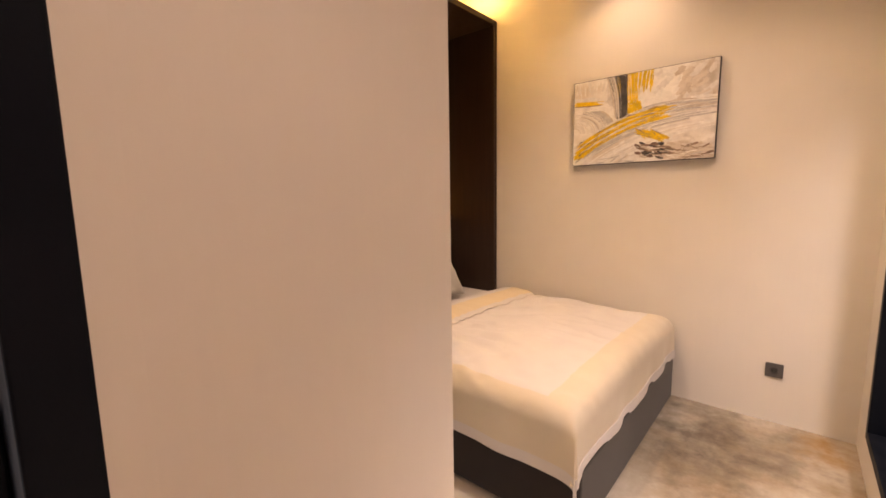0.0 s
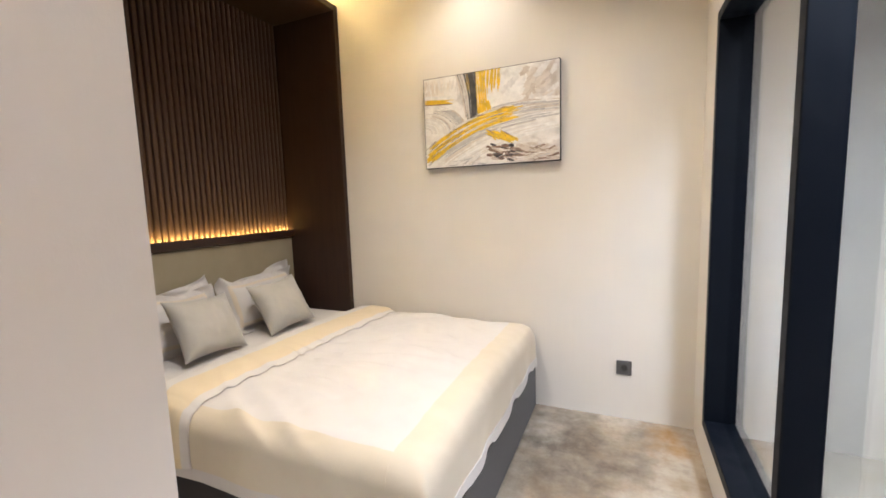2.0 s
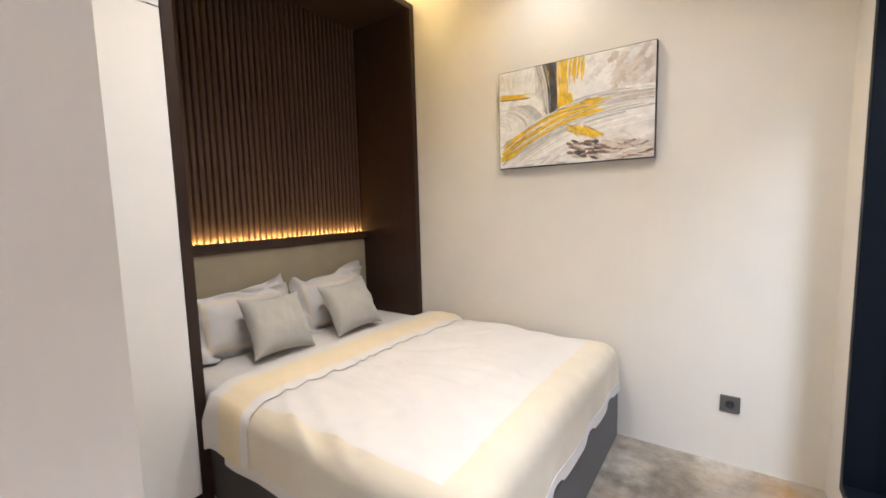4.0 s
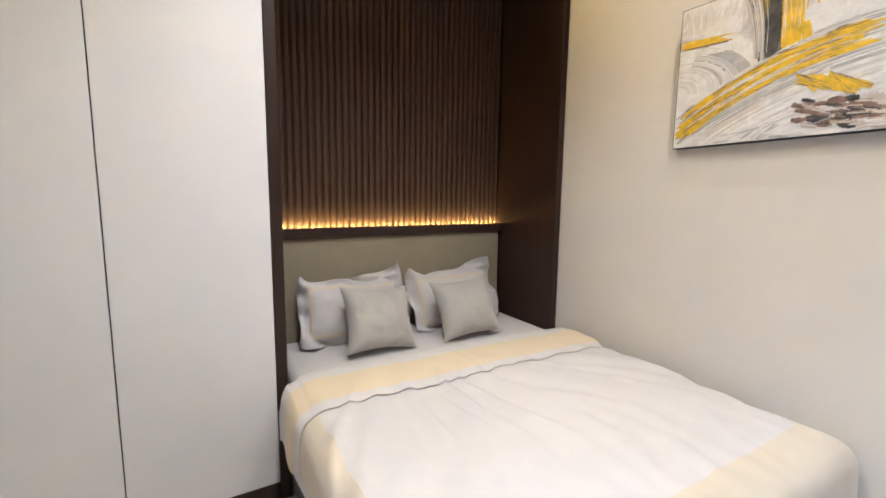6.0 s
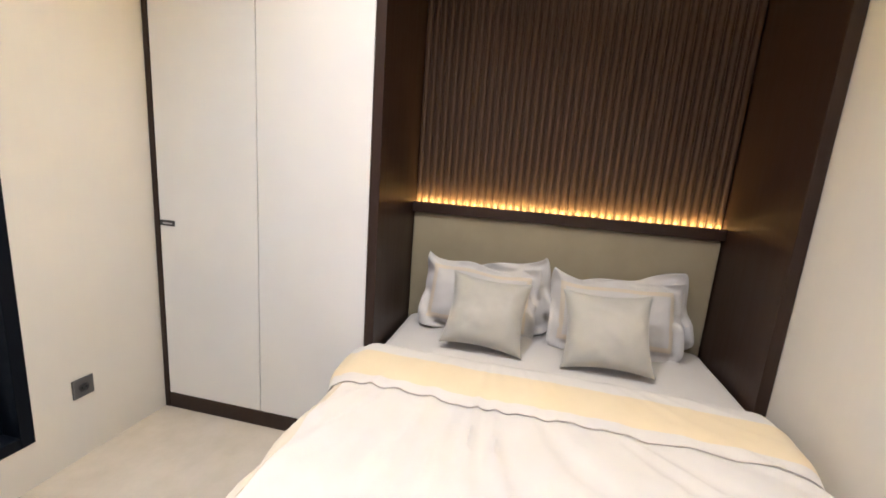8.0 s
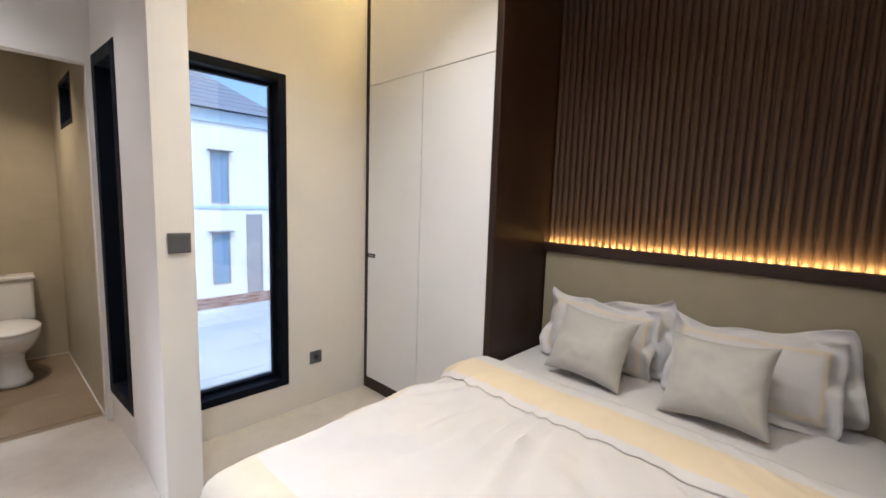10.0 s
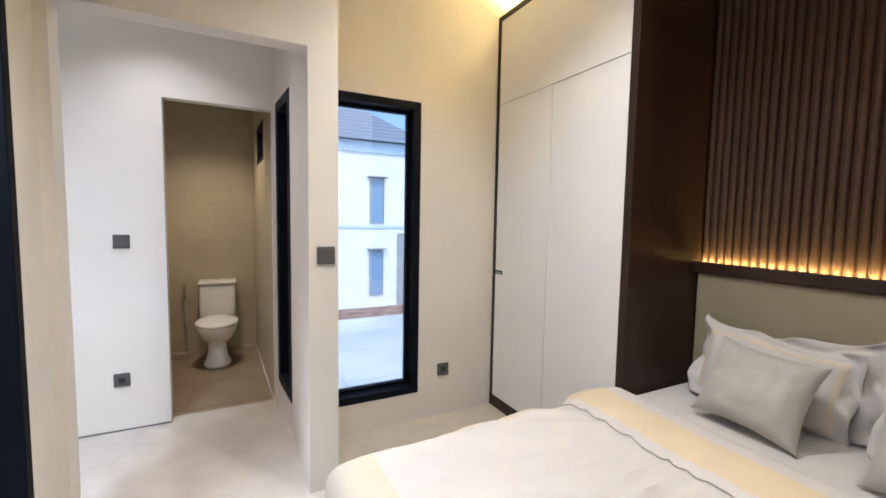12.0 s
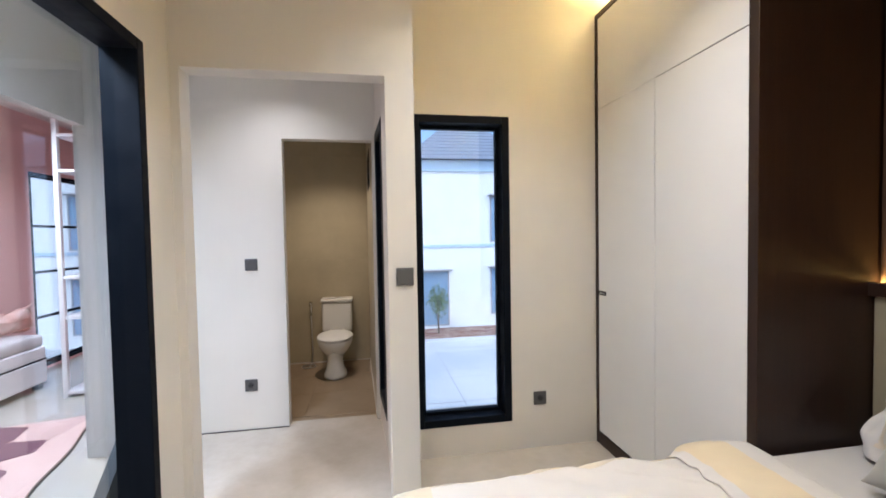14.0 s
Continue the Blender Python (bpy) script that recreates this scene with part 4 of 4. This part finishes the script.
for lx, ly, watts, colour in LAMPS:
    unseen_downlight(lx, ly, CEIL)
for lx, ly, lz, watts, colour in HALL_LAMPS:
    unseen_downlight(lx, ly, lz + 0.02)
solo("cove_strip", box(-1.985, -1.935, 0.68, 3.36, 2.951, 2.958, 0.001), LEDAMBER, (-1.96, 2.0, 2.951), "amber light strip lying on top of the wardrobe and niche", "light strip")

# ---- bathroom ----
TX, TB = 0.096, -1.797
wc = thing("toilet", (TX, -1.45, 0), "white ceramic close-coupled toilet on the brown floor", "toilet")
Z0 = 0.0
part("pedestal", lathe([(0.150, Z0), (0.145, 0.03), (0.115, 0.08), (0.098, 0.16), (0.108, 0.23), (0.150, 0.29)], (TX, -1.30), 32, (0.82, 1.15)), CERAMIC, wc, smooth=True)
part("bowl", lathe([(0.095, 0.20), (0.150, 0.27), (0.183, 0.33), (0.194, 0.375), (0.190, 0.392)], (TX, -1.335), 36, (0.95, 1.28)), CERAMIC, wc, smooth=True)
part("neck", box(TX - 0.115, TX + 0.115, TB + 0.01, -1.50, 0.20, 0.375, 0.03, seg=4), CERAMIC, wc, smooth=True)
lidbm = lathe([(0.180, 0.393), (0.197, 0.398), (0.199, 0.412), (0.190, 0.424), (0.10, 0.430), (0.02, 0.431)], (TX, -1.335), 36, (0.95, 1.28))
part("seat_lid", lidbm, PLASTICW, wc, "closed white seat lid", smooth=True)
cis = part("cistern", box(TX - 0.168, TX + 0.168, TB + 0.006, -1.610, 0.385, 0.735, 0.03, seg=4), CERAMIC, wc, smooth=True)
part("cistern_lid", box(TX - 0.178, TX + 0.178, TB + 0.004, -1.598, 0.733, 0.768, 0.012, seg=3), CERAMIC, cis)
part("flush_button", lathe([(0.022, 0.767), (0.022, 0.773), (0.018, 0.775)], (TX, -1.70), 20), CHROME, cis, "round chrome flush button")
for s in (-1, 1):
    part("hinge", box(TX + s * 0.07 - 0.015, TX + s * 0.07 + 0.015, -1.605, -1.575, 0.392, 0.425, 0.004), PLASTICW, wc)

solo("water_stain", lathe([(0.225, Z0 + 0.0005), (0.225, Z0 + 0.0010)], (TX + 0.01, -1.36), 40, (0.95, 1.05)), mat("damp_porcelain", (0.115, 0.082, 0.052), 0.28), (TX, -1.33, Z0),
     "damp dark mark on the floor round the toilet", "floor mark")

spray = thing("bidet_sprayer", (0.40, -1.79, 0.5), "chrome hand sprayer with hose hanging on the bathroom wall", "bidet sprayer")
part("valve", box(0.385, 0.415, -1.80, -1.755, 0.30, 0.33, 0.004), CHROME, spray)
part("holder", box(0.385, 0.415, -1.80, -1.765, 0.62, 0.65, 0.004), CHROME, spray)
part("spray_head", tube([(0.40, -1.765, 0.56), (0.40, -1.760, 0.64), (0.40, -1.755, 0.69), (0.40, -1.735, 0.72)], [0.011, 0.013, 0.016, 0.018], 12), CHROME, spray, smooth=True)
hose = [(0.40, -1.765, 0.56), (0.395, -1.755, 0.35), (0.39, -1.74, 0.12), (0.40, -1.70, 0.02)]
hose += [(0.42 + 0.075 * math.cos(a), -1.63 + 0.06 * math.sin(a), 0.008) for a in [1.8 + k * 0.45 for k in range(22)]]
part("hose", tube(hose, 0.007, 8), SATIN, spray, "coiled steel hose", smooth=True)

# ---- landing: stair railing behind the inner window ----
rail = thing("stair_railing", (0.82, 1.3, 0), "dark grey steel stair railing on the landing", "railing")


def sloping(y0, z0, y1, z1, depth, x0, x1):
    bm = bmesh.new()
    q = [bm.verts.new((x, y, z + dz)) for x in (x0, x1) for y, z, dz in ((y0, z0, 0), (y1, z1, 0), (y1, z1, -depth), (y0, z0, -depth))]
    bm.faces.new(q[:4]), bm.faces.new(q[7:3:-1])
    for k in range(4):
        bm.faces.new((q[k], q[4 + k], q[4 + (k + 1) % 4], q[(k + 1) % 4]))
    return bm


part("handrail", sloping(0.92, 0.77, 1.66, 0.05, 0.05, 0.80, 0.85), STEELGREY, rail)
for k in range(6):
    y = 0.94 + 0.11 * k
    z = 0.77 - (y + 0.10 - 0.92) * 0.973
    part("baluster", box(0.81, 0.84, y, y + 0.10, 0.0, z, 0.002), STEELGREY, rail)

# ---- pink room ----
kid = thing("storage_bed", (3.2, -0.6, 0), "white bed with drawers standing in the pink room", "bed")
part("bed_frame", box(2.98, 3.44, -1.58, 0.45, 0.06, 0.42, 0.012), LACQUER, kid)
for k in range(3):
    part("drawer", box(2.965, 2.982, -1.56 + 0.67 * k, -0.905 + 0.67 * k, 0.07, 0.285, 0.004), LACQUER, kid)
# black strip on the frame, drawing the shade over the drawers
part("gap_shade", box(2.972, 2.9795, -1.575, 0.445, 0.288, 0.305), BLACK, kid)
for fy in (-1.51, 0.38):
    for fx in (3.02, 3.40):
        part("foot", box(fx - 0.03, fx + 0.03, fy - 0.03, fy + 0.03, 0, 0.065, 0.002), PLATEDARK, kid)
part("mattress", box(2.985, 3.435, -1.575, 0.44, 0.42, 0.545, 0.035, seg=3), SHEET, kid, smooth=True)
pillow("pillow", pose(3.23, -1.50, 0.69, -14, 10, 66), 0.42, 0.30, 0.13, PINKCLOTH, "peach patterned pillow on the white bed", 0.03, False, 5.0, 0.08)
rug = thing("rug", (2.2, 0.0, 0), "soft pink rug with plum blotches on the tiled floor", "rug")
E1, E2, RC = Vector((-0.265, 0.964, 0)), Vector((0.964, 0.265, 0)), Vector((1.98, -0.665, 0))


def rug_at(a, b):
    p = RC + E1 * a + E2 * b
    return p.x, p.y


def blob(points, z0, z1):
    bm = bmesh.new()
    lo = [bm.verts.new((x, y, z0)) for x, y in points]
    hi = [bm.verts.new((x, y, z1)) for x, y in points]
    for k in range(len(points)):
        k2 = (k + 1) % len(points)
        bm.faces.new((lo[k], lo[k2], hi[k2], hi[k]))
    bm.faces.new(hi), bm.faces.new(lo[::-1])
    return bm


edge_pts = [(a, 0) for a in span(0, 1.7, 12)] + [(1.7, b) for b in span(0, 0.88, 8)][1:] + [(a, 0.88) for a in span(1.7, 0, 12)][1:] + [(0, b) for b in span(0.88, 0, 8)][1:-1]
edge_pts = [(a + 0.012 * math.sin(9 * b + a), b + 0.014 * math.sin(7 * a)) for a, b in edge_pts]
# dark under-layer juts out to draw the shade of the rug's thickness
part("backing", blob([rug_at(a - 0.006, b - 0.006) for a, b in edge_pts], 0.0, 0.012), BEDBASE, rug, "dark rim standing in for the shade at the rug's edge")
part("pile", blob([rug_at(a, b) for a, b in edge_pts], 0.012, 0.024), RUGPINK, rug)
for a0, b0, aw, bw in ((0.20, 0.62, 0.21, 0.27), (0.52, 0.42, 0.17, 0.30), (0.98, 0.35, 0.22, 0.15), (1.25, 0.7, 0.2, 0.16)):
    part("blotch", blob([rug_at(a0 + aw * (1 + 0.2 * math.sin(3 * g)) * math.cos(g), min(0.86, b0 + bw * (1 + 0.25 * math.cos(2 * g)) * math.sin(g)))
                         for g in [2 * math.pi * k / 32 for k in range(32)]], 0.0245, 0.027), RUGPLUM, rug, "plum blotch")
rack = thing("open_rack", (2.55, -1.3, 0), "slim white open rack with a pink board", "shelf")
for rx, ry in ((2.56, -1.20), (2.38, -1.20), (2.56, -1.52), (2.38, -1.52)):
    part("upright", box(rx - 0.02, rx + 0.02, ry - 0.02, ry + 0.02, 0, 2.62, 0.003), LACQUER, rack)
for z in (0.03, 0.74, 1.12, 2.12, 2.45):
    part("shelf", box(2.365, 2.575, -1.535, -1.185, z, z + 0.03, 0.002), LACQUER, rack)
part("board", box(2.386, 2.394, -1.505, -1.215, 0.10, 0.735, 0.001), PINK, rack, "pink board")
decal = thing("cloud_decal", (XK, -1.35, 1.4), "white cloud sticker on the pink wall", "wall sticker")
part("cloud", boxes((XK - 0.006, XK - 0.001, -1.62, -1.28, 1.40, 1.47), (XK - 0.0065, XK - 0.001, -1.55, -1.38, 1.45, 1.53), bevel=0.002), PLASTICW, decal)
for k in range(9):
    y, z = -1.75 + 0.33 * (k % 5) + 0.1 * (k // 5), 2.70 + 0.08 * (k % 2) - 0.25 * (k // 5) * (k > 6)
    solo("wall_dot", box(XK - 0.004, XK - 0.001, y, y + 0.03, z, z + 0.03, 0.001), BEDBASE, (XK, y, z), "small dark dot sticker on the pink wall", "wall sticker", "dot stickers")

# ---- outdoors ----
structure("ground", box(-400, 400, -400, 400, GROUND - 0.2, GROUND), CONCRETE, "pale concrete paving")
structure("soil_strip", box(-30, 12, -18.6, -16.3, GROUND + 0.004, GROUND + 0.10), SOIL, "strip of red soil and rubble")
kerb = structure("kerb", box(-30, 12, -16.3, -16.1, GROUND, GROUND + 0.12), CONCRETE, "low concrete kerb")
for k in range(12):
    structure("joint_" + str(k), box(-24 + 3 * k, -23.97 + 3 * k, -16.0, -1.5, GROUND + 0.001, GROUND + 0.004), DOORGREY)
for k in range(5):
    structure("cross_joint_" + str(k), box(-30, 12, -15 + 3 * k, -14.97 + 3 * k, GROUND + 0.0015, GROUND + 0.0045), DOORGREY)


def house(x0, x1, y0, y1, openings, label, group="houses across the way"):
    ob = thing("house", ((x0 + x1) / 2, (y0 + y1) / 2, GROUND), label, "house", group)
    part("wall", box(x0, x1, y0, y1, GROUND, 4.95), RENDER, ob, "white rendered wall")
    part("fascia", box(x0 - 0.12, x1 + 0.12, y0 - 0.12, y1 + 0.12, 4.95, 5.55, 0.02), BAND, ob, "pale blue fascia")
    part("string_course", box(x0 - 0.05, x1 + 0.05, y1, y1 + 0.06, 0.82, 0.98, 0.01), BAND, ob)
    bm = bmesh.new()
    e, zr = 0.45, 8.3
    xa, xb, ya, yb = x0 - e, x1 + e, y0 - e, y1 + e
    ry, hx = (ya + yb) / 2, 2.7
    steps = 9
    for q in (((xa, yb), (xb, yb), (xb - hx, ry), (xa + hx, ry)), ((xb, ya), (xa, ya), (xa + hx, ry), (xb - hx, ry)),
              ((xb, yb), (xb, ya), (xb - hx, ry), (xb - hx, ry)), ((xa, ya), (xa, yb), (xa + hx, ry), (xa + hx, ry))):
        for s in range(steps):
            t0, t1 = s / steps, (s + 1) / steps
            row = []
            for (t, up) in ((t0, 0.05), (t1, 0.0)):
                row.append([(q[i][0] + (q[j][0] - q[i][0]) * t, q[i][1] + (q[j][1] - q[i][1]) * t, 5.55 + (zr - 5.55) * t + up) for i, j in ((0, 3), (1, 2))])
            vs = [bm.verts.new(p) for p in (row[0][0], row[0][1], row[1][1], row[1][0])]
            bm.faces.new(vs)
            lo = [bm.verts.new((p[0], p[1], p[2] - 0.05)) for p in row[0]]
            bm.faces.new((vs[1], vs[0], lo[0], lo[1]))
    part("roof", bm, ROOFTILE, ob, "dark tiled hip roof")
    for kind, a0, a1, z0, z1 in openings:
        w = part(kind, boxes((a0, a0 + 0.07, y1 - 0.02, y1 + 0.05, z0, z1), (a1 - 0.07, a1, y1 - 0.02, y1 + 0.05, z0, z1), (a0 + 0.07, a1 - 0.07, y1 - 0.02, y1 + 0.05, z1 - 0.07, z1),
                             (a0 + 0.07, a1 - 0.07, y1 - 0.02, y1 + 0.05, z0, z0 + 0.07)), DOORGREY, ob)
        part("pane" if kind == "window" else "leaf", box(a0 + 0.06, a1 - 0.06, y1 + 0.004, y1 + 0.02, z0 + 0.06, z1 - 0.06), OUTGLASS if kind == "window" else DOORGREY, w)
        if kind == "window":
            part("hood", box(a0 - 0.15, a1 + 0.15, y1, y1 + 0.35, z1 + 0.02, z1 + 0.08, 0.01), DOORGREY, w)
    return ob


house(-10.05, -2.45, -28, -19, [("window", -7.60, -6.78, 1.08, 3.60), ("window", -7.58, -6.76, -2.95, -0.34), ("door", -9.2, -8.4, -3.58, 0.55),
                               ("window", -4.40, -2.85, -3.45, -0.45)], "two-storey white house with dark hip roof and black windows")
house(-20.5, -12.6, -32, -23, [("window", -14.6, -13.6, 1.05, 3.66), ("window", -14.6, -13.6, -3.0, -0.28), ("window", -18, -17, 1.05, 3.66)],
      "white house farther off with dark roof and black windows")
house(11.2, 19.5, -28, -19, [("window", 12.6, 13.8, 1.05, 3.66), ("window", 12.6, 13.8, -3.0, -0.28), ("window", 15.4, 16.6, 1.05, 3.66), ("window", 15.4, 16.6, -3.0, -0.28)],
      "two-storey white house with dark hip roof and black windows")
house(1.5, 9.0, -28, -19, [("window", 3.0, 4.2, 1.05, 3.66), ("window", 3.0, 4.2, -3.0, -0.28), ("window", 6.2, 7.4, 1.05, 3.66)], "two-storey white house with dark hip roof and black windows")


def shrub(x, y, height, seed, label):
    r = random.Random(seed)
    ob = thing("shrub", (x, y, GROUND + 0.1), label, "shrub")
    part("trunk", tube([(x, y, GROUND + 0.05), (x + 0.04, y, GROUND + 0.1 + height * 0.4), (x + 0.02, y + 0.03, GROUND + 0.1 + height * 0.75)], [0.05, 0.035, 0.015], 7), BARK, ob)
    for k in range(5):
        a = k * 1.3
        part("limb", tube([(x + 0.03, y, GROUND + height * (0.35 + 0.07 * k)), (x + 0.4 * math.cos(a), y + 0.4 * math.sin(a), GROUND + height * (0.6 + 0.07 * k))], [0.02, 0.008], 6), BARK, ob)
    bm = bmesh.new()
    for k in range(420):
        d = Vector((r.gauss(0, 1), r.gauss(0, 1), r.gauss(0, 1))).normalized() * r.uniform(0.25, 1.0)
        c = Vector((x + d.x * 0.62, y + d.y * 0.62, GROUND + height * 0.68 + d.z * height * 0.36))
        q = Euler((r.uniform(0, 6), r.uniform(0, 6), r.uniform(0, 6))).to_matrix()
        s = r.uniform(0.06, 0.12)
        vs = [bm.verts.new(c + q @ Vector(p)) for p in ((-s, 0, 0), (0, -s * 0.4, s * 0.15), (s, 0, 0), (0, s * 0.4, s * 0.15))]
        bm.faces.new(vs)
    tagged(part("crown", bm, LEAF, ob), kind="stuff")


shrub(-3.55, -17.4, 2.6, 3, "young green tree planted in the red soil strip")
